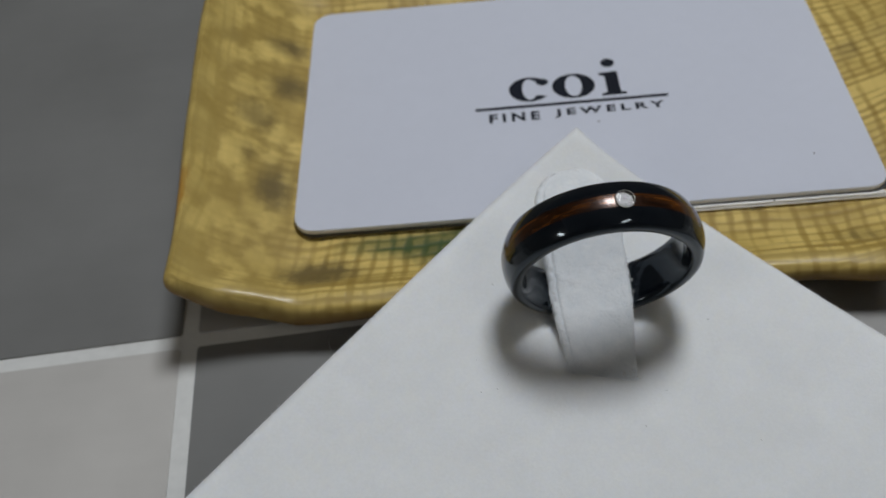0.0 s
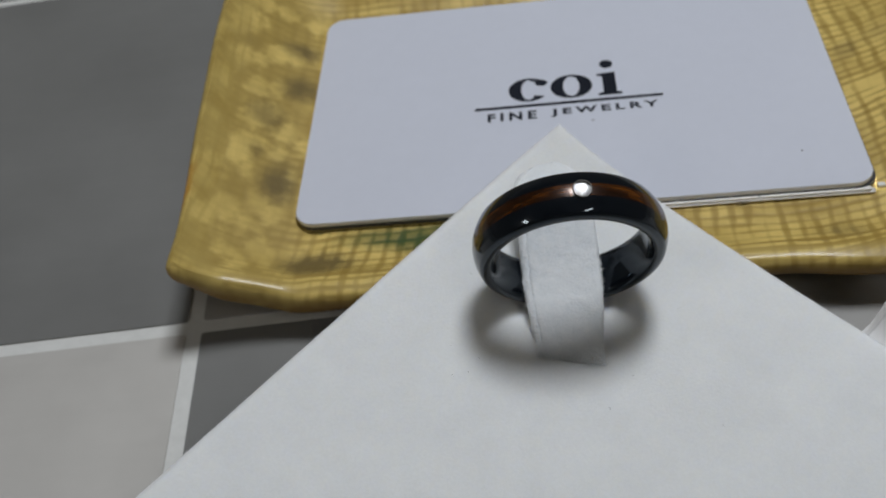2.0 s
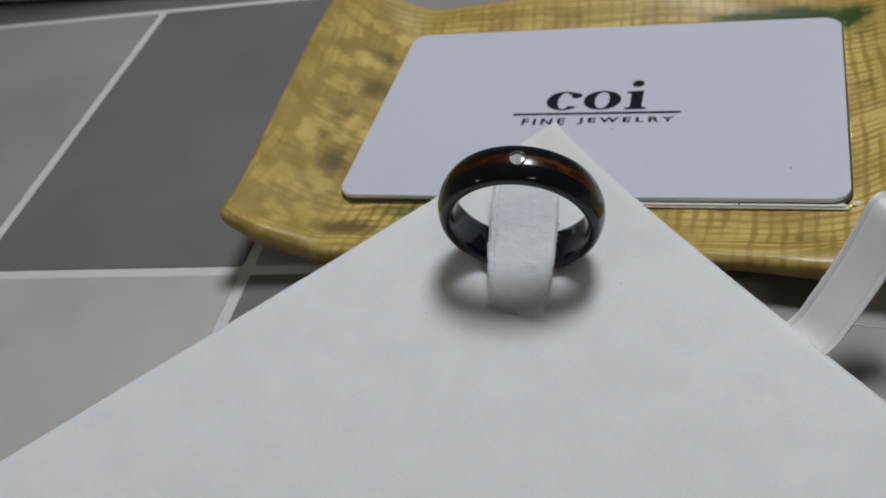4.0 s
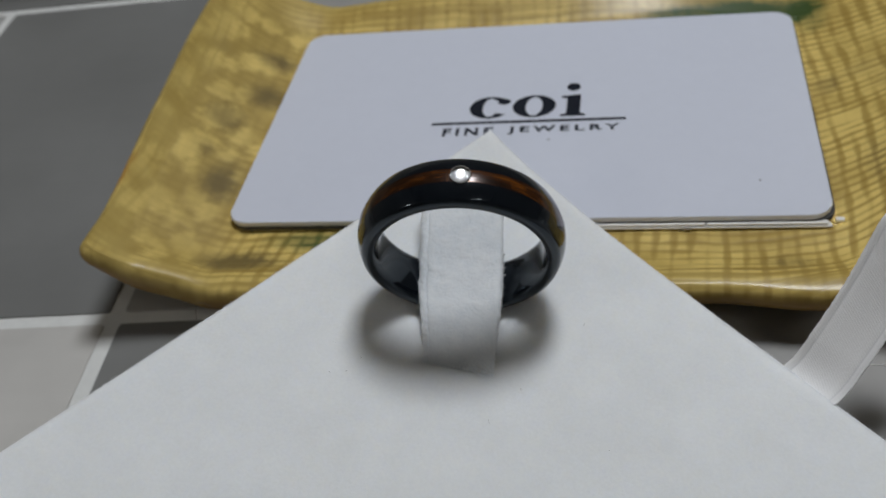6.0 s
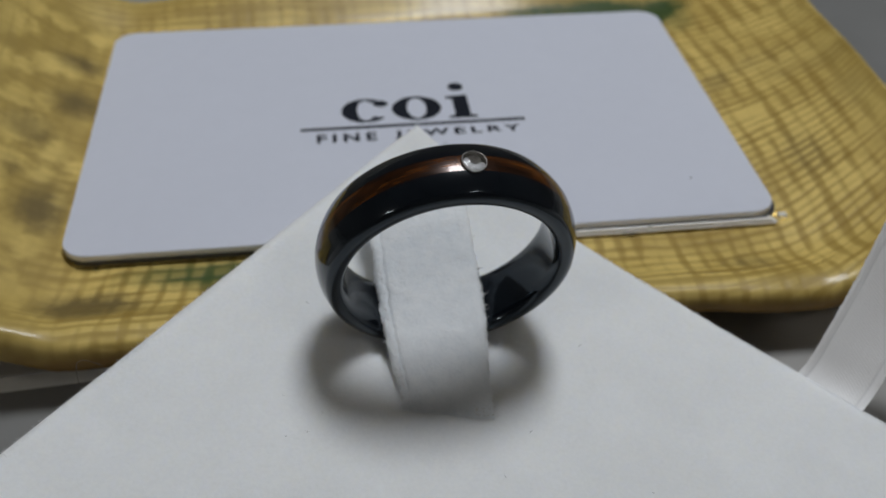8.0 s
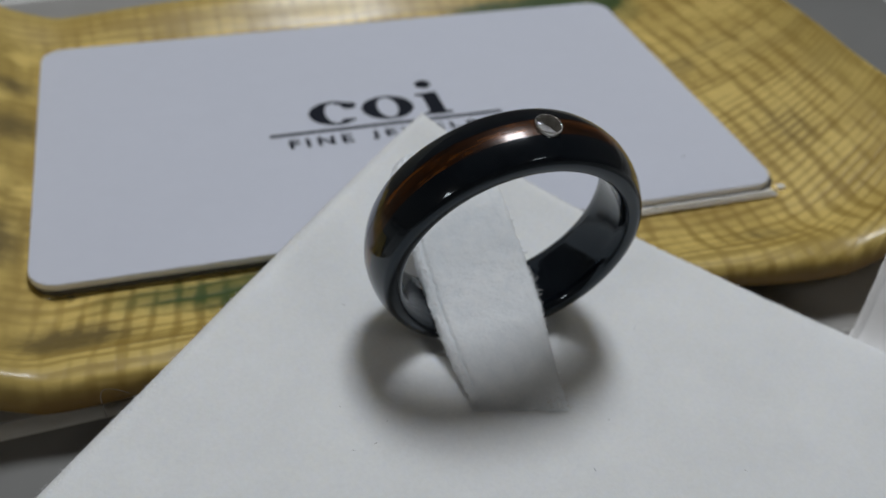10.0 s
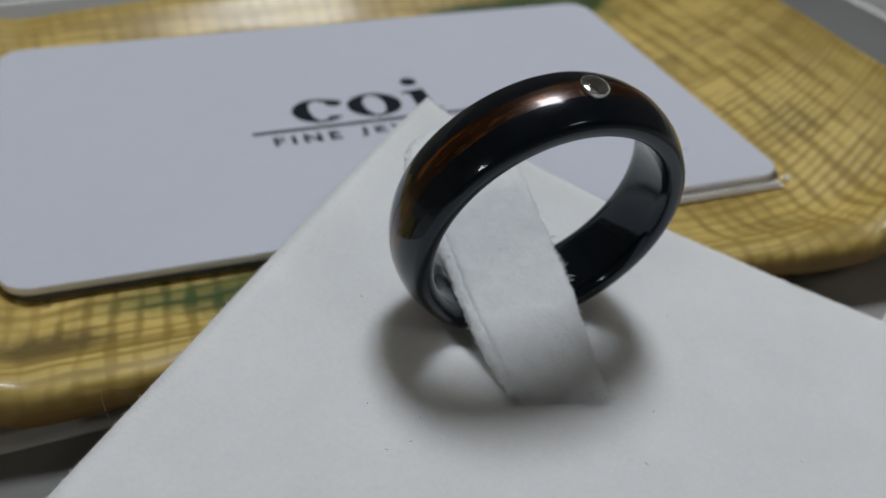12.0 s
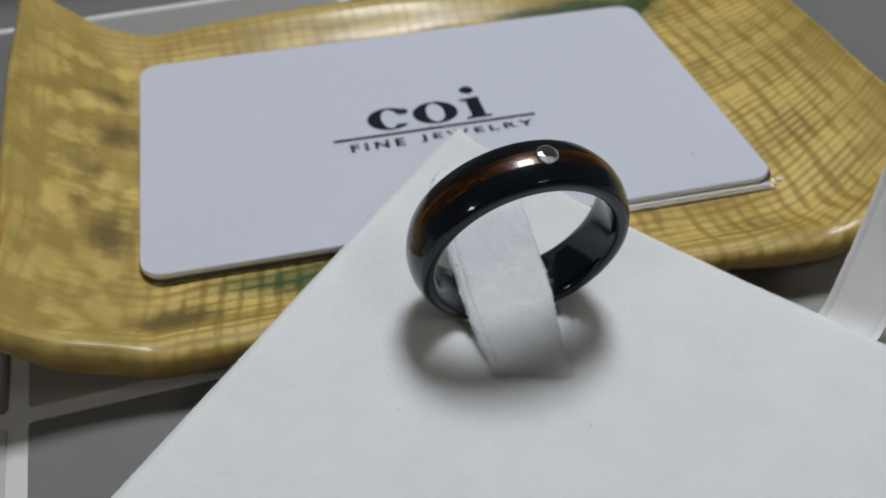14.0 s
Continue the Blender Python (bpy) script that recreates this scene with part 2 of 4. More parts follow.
def black_ceramic():
    m, n, l, p = nodes_of("black_ceramic")
    c = n.new("ShaderNodeTexCoord").outputs["Object"]
    f = noise_tex(n, l, c, 900, 3.0)
    r = ramp(n, [(0.3, (0.003, 0.004, 0.006)), (0.7, (0.006, 0.008, 0.011))])
    l.new(f.outputs["Fac"], r.inputs["Fac"])
    l.new(r.outputs["Color"], p.inputs["Base Color"])
    g = ramp(n, [(0.3, (0.045,) * 3), (0.75, (0.085,) * 3)])
    l.new(noise_tex(n, l, c, 260, 4.0).outputs["Fac"], g.inputs["Fac"])
    l.new(g.outputs["Color"], p.inputs["Roughness"])
    p.inputs["IOR"].default_value = 1.46
    p.inputs["Specular Tint"].default_value = (0.72, 0.87, 1.0, 1)
    p.inputs["Coat Weight"].default_value = 0.4           # a faint haze round the glints
    p.inputs["Coat IOR"].default_value = 1.2
    p.inputs["Coat Roughness"].default_value = 0.24
    return m


def clear_material(name, rough, ior, tint=(1, 1, 1)):
    m, n, l, p = nodes_of(name)
    p.inputs["Base Color"].default_value = (*tint, 1)
    p.inputs["Transmission Weight"].default_value = 1.0
    p.inputs["Roughness"].default_value, p.inputs["IOR"].default_value = rough, ior
    return m


def satin_material():
    """Thin woven satin that lets some light through, with ribbed selvedges."""
    m, n, l, p = nodes_of("white_satin")
    uv = n.new("ShaderNodeUVMap").outputs["UV"]
    weave = noise_tex(n, l, uv, 1.0, 3.0, 0.6, (90, 12, 1))
    streak = noise_tex(n, l, uv, 1.0, 3.0, 0.6, (5, 30, 1))
    sep = n.new("ShaderNodeSeparateXYZ")
    l.new(uv, sep.inputs["Vector"])
    off = calc(n, l, "ABSOLUTE", sep.outputs["Y"], 0.0)
    seam_groove = calc(n, l, "MULTIPLY", calc(n, l, "GREATER_THAN", off, 0.74), calc(n, l, "LESS_THAN", off, 0.80))
    r = ramp(n, [(0.3, (0.90, 0.89, 0.89)), (0.7, (0.97, 0.965, 0.96))])
    l.new(calc(n, l, "ADD", calc(n, l, "MULTIPLY", weave.outputs["Fac"], 0.5), calc(n, l, "MULTIPLY", streak.outputs["Fac"], 0.5)), r.inputs["Fac"])
    # the shade of the sunk seams is also put into the colour, as greyer lines
    col = mix(n, l, calc(n, l, "MULTIPLY", seam_groove, 0.3), r.outputs["Color"], (0.55, 0.55, 0.56))
    l.new(col, p.inputs["Base Color"])
    p.inputs["Roughness"].default_value = 0.38
    p.inputs["Specular IOR Level"].default_value = 1.0
    p.inputs["Sheen Weight"].default_value = 0.9
    p.inputs["Sheen Roughness"].default_value = 0.6
    slant = calc(n, l, "ADD", calc(n, l, "MULTIPLY", sep.outputs["X"], 196.0), calc(n, l, "MULTIPLY", sep.outputs["Y"], 38.0))
    twill = calc(n, l, "MULTIPLY", calc(n, l, "SINE", slant), 0.2)      # slanting ribs of the weave
    h = calc(n, l, "SUBTRACT", calc(n, l, "ADD", weave.outputs["Fac"], twill), calc(n, l, "MULTIPLY", seam_groove, 1.2))
    bump(n, l, p, h, 0.55, 0.00007)
    tl = n.new("ShaderNodeBsdfTranslucent")
    l.new(col, tl.inputs["Color"])
    blend = n.new("ShaderNodeMixShader")
    blend.inputs["Fac"].default_value = 0.2
    l.new(p.outputs["BSDF"], blend.inputs[1])
    l.new(tl.outputs["BSDF"], blend.inputs[2])
    l.new(blend.outputs["Shader"], n["Material Output"].inputs["Surface"])
    return m


def tile_material(name, color, mixed=False):
    m, n, l, p = nodes_of(name)
    c = n.new("ShaderNodeTexCoord").outputs["Object"]
    brushed = noise_tex(n, l, c, 1.0, 5.0, 0.6, (60, 420, 60))
    cloud = noise_tex(n, l, c, 26, 4.0, 0.6)
    f = calc(n, l, "ADD", calc(n, l, "MULTIPLY", brushed.outputs["Fac"], 0.12), calc(n, l, "MULTIPLY", cloud.outputs["Fac"], 0.88))
    r = ramp(n, [(0.3, tuple(v * 0.86 for v in color)), (0.7, tuple(v * 1.1 for v in color))])
    l.new(f, r.inputs["Fac"])
    tone = r.outputs["Color"]
    if mixed:                                            # every piece its own shade of grey
        shade = ramp(n, [(0.0, (0.55,) * 3), (0.34, (1.1,) * 3), (0.67, (1.5,) * 3)])
        shade.color_ramp.interpolation = "CONSTANT"
        l.new(n.new("ShaderNodeNewGeometry").outputs["Random Per Island"], shade.inputs["Fac"])
        tone = mix(n, l, 1.0, tone, shade.outputs["Color"], "MULTIPLY")
    l.new(tone, p.inputs["Base Color"])
    g = ramp(n, [(0.3, (0.38,) * 3), (0.7, (0.52,) * 3)])
    l.new(cloud.outputs["Fac"], g.inputs["Fac"])
    l.new(g.outputs["Color"], p.inputs["Roughness"])
    bump(n, l, p, brushed.outputs["Fac"], 0.12, 0.00003)
    return m


# x, y, half widths in mm, colour, strength of the pools in the glaze
GLAZE_POOLS = [
    (17, -1.6, 10, 2.8, "green", 1.0), (25, -2.4, 9, 4.2, "green", 1.1), (36, -2.4, 9, 4.0, "green", 1.0),
    (79, 58.3, 11, 3.0, "green", 1.4), (88, 56.3, 5.0, 4.2, "green", 1.35), (68, 57.8, 7, 2.4, "green", 1.2), (90, 51.5, 2.6, 3.0, "green", 0.7),
    (5.0, -6.6, 7.0, 3.2, "olive", 1.30), (-2.5, 10.3, 3.4, 5.0, "olive", 1.04), (-6.3, 26.3, 3.2, 3.8, "olive", 0.98),
    (-2.0, 34.7, 3.8, 4.0, "olive", 0.98), (-2.8, 45.3, 4.2, 2.8, "olive", 0.98), (-7, 17, 1.8, 3, "olive", 0.59),
    (80, -7, 4, 2, "olive", 0.65), (94, 12, 3, 6, "olive", 0.52), (90, 33, 2.0, 3, "olive", 0.65),
]

VELVET = velvet_material("white_velvet", (0.83, 0.842, 0.845))
STRAP_VELVET = rough_velvet()
GLAZE = glaze_material()
WOOD = wood_material()
CERAMIC = black_ceramic()
CARD_WHITE = plain("card_white", (0.60, 0.62, 0.70), 0.6, 0, 500, 0.02, 0.000004, 0.22)
CARD_EDGE = plain("card_core", (0.78, 0.80, 0.86), 0.5, 0, 500, 0.05, 0)
CARD_EDGE_GREY = plain("grey_smudge", (0.36, 0.36, 0.40), 0.6, 0, 900, 0.2, 0, 0.2)
INK = plain("navy_ink", (0.010, 0.012, 0.020), 0.6, 0, 800, 0.2, 0, 0.12)
DARK_CARD = plain("dark_card", (0.045, 0.046, 0.05), 0.3, 0, 400, 0.2, 0)
FOIL = plain("silver_foil", (0.9, 0.89, 0.87), 0.3, 0.3, 900, 0.08, 0.00001)
CUP = plain("stone_sparkle_grey", (0.21, 0.21, 0.215), 0.6, 0.1, 2500, 0.5, 0.00004)
STEEL = plain("white_metal", (0.80, 0.79, 0.77), 0.27, 1.0, 900, 0.05, 0)
GEM = clear_material("clear_stone", 0.06, 1.45)
FILM = clear_material("clear_film", 0.05, 1.45)
SATIN = satin_material()
TILE_DARK = tile_material("dark_grey_tile", (0.182, 0.181, 0.175))
TILE_MID = tile_material("mid_grey_tile", (0.33, 0.32, 0.305))
TILE_LIGHT = tile_material("light_grey_tile", (0.52, 0.502, 0.475))
TILE_MIXED = tile_material("mixed_grey_tile", (0.30, 0.29, 0.275), True)
GROUT = plain("white_joint", (0.66, 0.66, 0.64), 0.7, 0, 700, 0.08, 0.00005)
WALL = plain("wall_paint", (0.70, 0.69, 0.665), 0.9, 0, 20, 0.05, 0)
# near black: paints the shade in the gap below the far box
GAP_SHADE = plain("gap_shade_black", (0.012, 0.012, 0.011), 0.7, 0, 500, 0.2, 0.00005)
BOX_GREY = plain("pale_grey_board", (0.36, 0.36, 0.32), 0.7, 0, 200, 0.06, 0.00003)
TUFT = plain("soiled_fibre", (0.62, 0.59, 0.54), 0.9, 0, 500, 0.2, 0)
FIBRE = plain("white_fibre", (0.86, 0.87, 0.88), 0.9, 0, 500, 0.05, 0, 0.1)
LINT = plain("lint", (0.10, 0.09, 0.08), 0.9, 0, 500, 0.2, 0)
THREAD = plain("pale_thread", (0.75, 0.74, 0.72), 0.7, 0, 500, 0.05, 0)


# ---- building helpers: all lengths in mm ----
def solid(name, verts, faces, material, parent=None, label="", smooth=None, uvs=None):
    me = bpy.data.meshes.new(name)
    me.from_pydata([(x * MM, y * MM, z * MM) for x, y, z in verts], [], faces)
    me.materials.append(material)
    if uvs:
        layer = me.uv_layers.new(name="UVMap")
        for loop in me.loops:
            layer.data[loop.index].uv = uvs[loop.vertex_index]
    if smooth is not None:
        me.polygons.foreach_set("use_smooth", [True] * len(me.polygons))
        me.set_sharp_from_angle(angle=radians(smooth))
    me.update()
    ob = new(name, me)
    if parent:
        ob.parent = parent
        ob.matrix_parent_inverse = parent.matrix_world.inverted()
    if label:
        ob["label"] = label
    return ob


def root(name, x, y, z, label, category, kind="", group=""):
    ob = new(name)
    ob.empty_display_size = 0.005
    ob.matrix_world = pose(x * MM, y * MM, z * MM)
    bpy.context.view_layer.update()
    return tagged(ob, label, category, group, kind)


def rounded(x0, y0, x1, y1, radius, n=8):
    """Points of a rectangle with round corners (one radius, or four from the far right one on), anticlockwise."""
    pts = []
    rs = radius if isinstance(radius, tuple) else (radius,) * 4
    for sx, sy, a0, r in ((x1, y1, 0, rs[0]), (x0, y1, 90, rs[1]), (x0, y0, 180, rs[2]), (x1, y0, 270, rs[3])):
        cx, cy = sx + (r if sx == x0 else -r), sy + (r if sy == y0 else -r)
        for i in range(n + 1):
            a = radians(a0 + 90 * i / n)
            pts.append((cx + r * math.cos(a), cy + r * math.sin(a)))
    return pts


def slab(outline, z0, z1, edge=0.0):
    """A plate over an outline, with a small chamfer of both rims."""
    n = len(outline)
    cx, cy = sum(p[0] for p in outline) / n, sum(p[1] for p in outline) / n

    def ring_at(inset, z):
        out = []
        for x, y in outline:
            d = math.hypot(x - cx, y - cy)
            out.append((x - (x - cx) / d * inset, y - (y - cy) / d * inset, z))
        return out
    rings = [ring_at(edge, z0), ring_at(0, z0 + edge), ring_at(0, z1 - edge), ring_at(edge, z1)] if edge else [ring_at(0, z0), ring_at(0, z1)]
    verts = [v for r in rings for v in r]
    faces = [tuple(reversed(range(n))), tuple(range((len(rings) - 1) * n, len(rings) * n))]
    for k in range(len(rings) - 1):
        for i in range(n):
            j = (i + 1) % n
            faces.append((k * n + i, k * n + j, (k + 1) * n + j, (k + 1) * n + i))
    return verts, faces


def sweep(points, section, closed_section=True):
    """Section offsets (across, up) carried along points with given across and up vectors: rows of (place, across, up)."""
    verts, faces = [], []
    n = len(section)
    for p, a, u in points:
        for s, h in section:
            verts.append(tuple(p[i] + a[i] * s + u[i] * h for i in range(3)))
    for k in range(len(points) - 1):
        for i in range(n if closed_section else n - 1):
            j = (i + 1) % n
            faces.append((k * n + i, k * n + j, (k + 1) * n + j, (k + 1) * n + i))
    if closed_section:
        faces.append(tuple(reversed(range(n))))
        faces.append(tuple(range((len(points) - 1) * n, len(points) * n)))
    return verts, faces


def tube(path, radius, sides=6):
    """A thin round thread along a list of places."""
    pts = []
    for i, p in enumerate(path):
        q0, q1 = Vector(path[max(0, i - 1)]), Vector(path[min(len(path) - 1, i + 1)])
        d = (q1 - q0).normalized()
        a = d.cross(Vector((0, 0, 1))).normalized()
        pts.append((p, a, a.cross(d) * -1))
    sec = [(radius * math.cos(2 * math.pi * i / sides), radius * math.sin(2 * math.pi * i / sides)) for i in range(sides)]
    return sweep(pts, sec)


# ---- room ----
# out of view: close the place and bounce the lamps' light into the shadows
ROOM = 1500
for name, x0, y0, x1, y1 in (("wall_north", -ROOM, ROOM, ROOM, ROOM + 80), ("wall_south", -ROOM, -ROOM - 80, ROOM, -ROOM),
                             ("wall_east", ROOM, -ROOM - 80, ROOM + 80, ROOM + 80), ("wall_west", -ROOM - 80, -ROOM - 80, -ROOM, ROOM + 80)):
    v, f = slab([(x1, y1), (x0, y1), (x0, y0), (x1, y0)], -40, 1700)
    tagged(solid(name, v, f, WALL), "plain pale painted room wall", "wall", kind="structure")
v, f = slab([(ROOM + 80, ROOM + 80), (-ROOM - 80, ROOM + 80), (-ROOM - 80, -ROOM - 80), (ROOM + 80, -ROOM - 80)], 1700, 1780)
tagged(solid("ceiling", v, f, WALL), "plain pale painted ceiling", "ceiling", kind="structure")

# ---- tabletop: grey patchwork tiles with white joints ----
v, f = slab([(ROOM, ROOM), (-ROOM, ROOM), (-ROOM, -ROOM), (ROOM, -ROOM)], -40, -0.25)
table = tagged(solid("ground_tabletop", v, f, GROUT), "tabletop of grey patchwork tiles with white joints", "tabletop", kind="structure")
TURN = radians(4.1)
ROW_EDGES = [(-317.4, -215.5, [-330, -200, -75.7, -16.2, 44, 151, 260]), (-215.5, -113.6, [-330, -200, -75.7, -16.2, 44, 151, 260]),
             (-113.6, -11.7, [-330, -200, -140, -16.2, 44, 151, 260]), (-11.7, 90.2, [-330, -200, -137, -75.7, -16.2, 44, 151, 212, 330]),
             (90.2, 192.1, [-330, -165, 62, 151, 330]), (192.1, 294.0, [-330, -165, 62, 151, 330])]
TONES = {(2, 0): TILE_MID, (2, 1): TILE_DARK, (2, 2): TILE_LIGHT, (2, 3): TILE_DARK, (2, 4): TILE_MID, (2, 5): TILE_LIGHT,
         (3, 0): TILE_DARK, (3, 1): TILE_MID, (3, 2): TILE_MID, (3, 3): TILE_DARK, (3, 4): TILE_MID, (3, 5): TILE_DARK, (3, 6): TILE_MID, (3, 7): TILE_DARK,
         (4, 0): TILE_MID, (4, 1): TILE_DARK, (4, 2): TILE_DARK, (4, 3): TILE_MID}
for row, (v0, v1, us) in enumerate(ROW_EDGES):
    for col, (u0, u1) in enumerate(zip(us, us[1:])):
        g = 1.2
        pts = rounded(u0 + g, v0 + g, u1 - g, v1 - g, 0.5, 2)
        pts = [(u * math.cos(TURN) - w * math.sin(TURN), u * math.sin(TURN) + w * math.cos(TURN)) for u, w in pts]
        tv, tf = slab(pts, -0.3, 0.0, 0.08)
        solid("tile", tv, tf, TONES.get((row, col), (TILE_MID, TILE_DARK, TILE_LIGHT)[(row * 2 + col) % 3]), table)

# the tiles go on to the walls, joined
verts, faces = [], []
shuffle = random.Random(11)
for i in range(-14, 14):
    w0 = i * 101.9 - 11.7
    near = ROW_EDGES[i + 3][2] if -3 <= i <= 2 else [0, 0]
    for edge, way in ((near[0], -1), (near[-1], 1)):
        while abs(edge) < 1385:
            nxt = edge + way * shuffle.choice((60.0, 107.0, 107.0, 165.0))
            pts = rounded(min(edge, nxt) + 1.2, w0 + 1.2, max(edge, nxt) - 1.2, w0 + 100.7, 0.5, 1)
            pts = [(u * math.cos(TURN) - w * math.sin(TURN), u * math.sin(TURN) + w * math.cos(TURN)) for u, w in pts]
            edge = nxt
            if max(abs(c) for q in pts for c in q) < 1498:
                tv, tf = slab(pts, -0.3, 0.0)
                faces += [tuple(k + len(verts) for k in q) for q in tf]
                verts += tv
far = solid("far_tiles", verts, faces, TILE_MIXED, table, "grey patchwork tiles further off")
far["kind"] = "stuff"


# ---- ceramic dish with curled ends ----
def smooth01(x):
    x = max(0.0, min(1.0, x))
    return x * x * (3 - 2 * x)


def dish_top(x, y):
    z = CARD - 1.75
    d = max(0.0, 1.0 - x)
    z += 0.30 * d + 0.0185 * d * d
    if x < -4:
        z += 2.0 * smooth01((-4 - x) / 11) * smooth01((y - 20) / 45)
    d = max(0.0, x - 86)
    z += 0.30 * d + 0.0118 * d * d
    mid = 1 - 0.75 * smooth01((-2 - x) / 12) - 0.4 * smooth01((x - 92) / 12)
    z += 2.6 * mid * smooth01((-4.5 - y) / 8.5) ** 1.3
    far = 2.6 + 1.6 * math.sin((x - 8) / 19.0)
    z += far * mid * smooth01((y - 54.5) / 9.5)
    return z + 0.12 * noise.noise(Vector((x * 0.09, y * 0.09, 1.3)))


def dish_outline():
    pts = rounded(-14.9, -14.5, 105, 65.5, (9.0, 1.6, 1.2, 11.0), 14)
    out = []
    total = []
    for i, p in enumerate(pts):
        q = pts[(i + 1) % len(pts)]
        m = max(1, int(math.hypot(q[0] - p[0], q[1] - p[1]) / 1.6))
        for k in range(m):
            total.append((p[0] + (q[0] - p[0]) * k / m, p[1] + (q[1] - p[1]) * k / m))
    for x, y in total:
        x0 = x
        if x < 20:
            x -= 2.0 * smooth01((y + 16) / 52) * smooth01((20 - x0) / 35)
        if y < 0:                                        # the front edge bows out near both ends
            y -= (0.85 * smooth01((x + 6) / 12) * smooth01((22 - x) / 14) + 1.0 * smooth01((x - 70) / 12)) * smooth01(-y / 12)
        w = 0.22 * noise.noise(Vector((x * 0.06, y * 0.06, 5.0)))
        out.append((x + w, y + w))
    return out


def ceramic_dish():
    dish = root("ceramic_dish", 43, 25, 0, "ochre glazed ceramic dish with cloth-pressed texture and curled ends", "dish")
    line = dish_outline()
    n = len(line)
    cx, cy = 43.0, 26.0
    half = 1.5
    verts, faces, rimness, lipness = [], [], [], []

    def inset(x, y, d):
        r = math.hypot(x - cx, y - cy)
        return x - (x - cx) / r * d, y - (y - cy) / r * d
    fractions = [0.12, 0.3, 0.46, 0.58, 0.66, 0.72, 0.77, 0.81, 0.845, 0.875, 0.9, 0.925, 0.945, 0.965]
    rings = 0
    inner = [inset(x, y, half) for x, y in line]
    for k in fractions:
        for x, y in inner:
            px, py = cx + (x - cx) * k, cy + (y - cy) * k
            verts.append((px, py, dish_top(px, py)))
            rimness.append(0)
            lipness.append(smooth01((k - 0.93) / 0.03))
        rings += 1
    for k in range(9):                                  # the round lip
        a = math.pi * k / 8
        for (x, y), (ex, ey) in zip(inner, line):
            d = half * (1 - math.sin(a))
            px, py = inset(ex, ey, d)
            zt = dish_top(ex, ey) - 0.3
            tall = (1.75 + 0.5 * smooth01((14 - ex) / 16)) * (1 - 0.36 * smooth01((-8 - ex) / 6))
            verts.append((px, py, zt - tall + tall * math.cos(a)))
            # brown glaze and painted shade grow towards the lip's underside
            rimness.append(smooth01((k - 1.6) / 2.8))
            lipness.append(1)
        rings += 1
    for k in (0.93, 0.86, 0.78, 0.70, 0.4, 0.1):        # the underside, down to a flat foot
        for x, y in inner:
            px, py = cx + (x - cx) * k, cy + (y - cy) * k
            low = dish_top(px, py) - 3.9
            t = smooth01((0.95 - k) / 0.2)
            verts.append((px, py, low * (1 - t)))
            rimness.append(0)
            lipness.append(0)
        rings += 1
    for k in range(rings - 1):
        for i in range(n):
            j = (i + 1) % n
            faces.append((k * n + i, (k + 1) * n + i, (k + 1) * n + j, k * n + j))
    faces.append(tuple(range(n)))
    faces.append(tuple(reversed(range((rings - 1) * n, rings * n))))
    body = solid("dish_body", verts, faces, GLAZE, dish, smooth=50)
    at = body.data.attributes.new("rim", "FLOAT", "POINT")
    at.data.foreach_set("value", rimness)
    at = body.data.attributes.new("lip", "FLOAT", "POINT")
    at.data.foreach_set("value", lipness)
    return dish


ceramic_dish()


# ---- cards ----
def arc_shape(cx, cy, rx, ry, tx, ty, a0, a1, n=28):
    """A flat band along an ellipse, thick at the sides (tx) and thin above and below (ty)."""
    verts, faces = [], []
    for i in range(n + 1):
        a = radians(a0 + (a1 - a0) * i / n)
        c, s = math.cos(a), math.sin(a)
        verts.append((cx + rx * c, cy + ry * s, 0))
        verts.append((cx + (rx - tx) * c, cy + (ry - ty) * s, 0))
        if i:
            k = 2 * i
            faces.append((k - 2, k, k + 1, k - 1))
    return verts, faces


def disc(x, y, rx, ry):
    pts = [(x + rx * math.cos(a * math.pi / 10), y + ry * math.sin(a * math.pi / 10), 0) for a in range(20)]
    return pts, [tuple(range(20))]


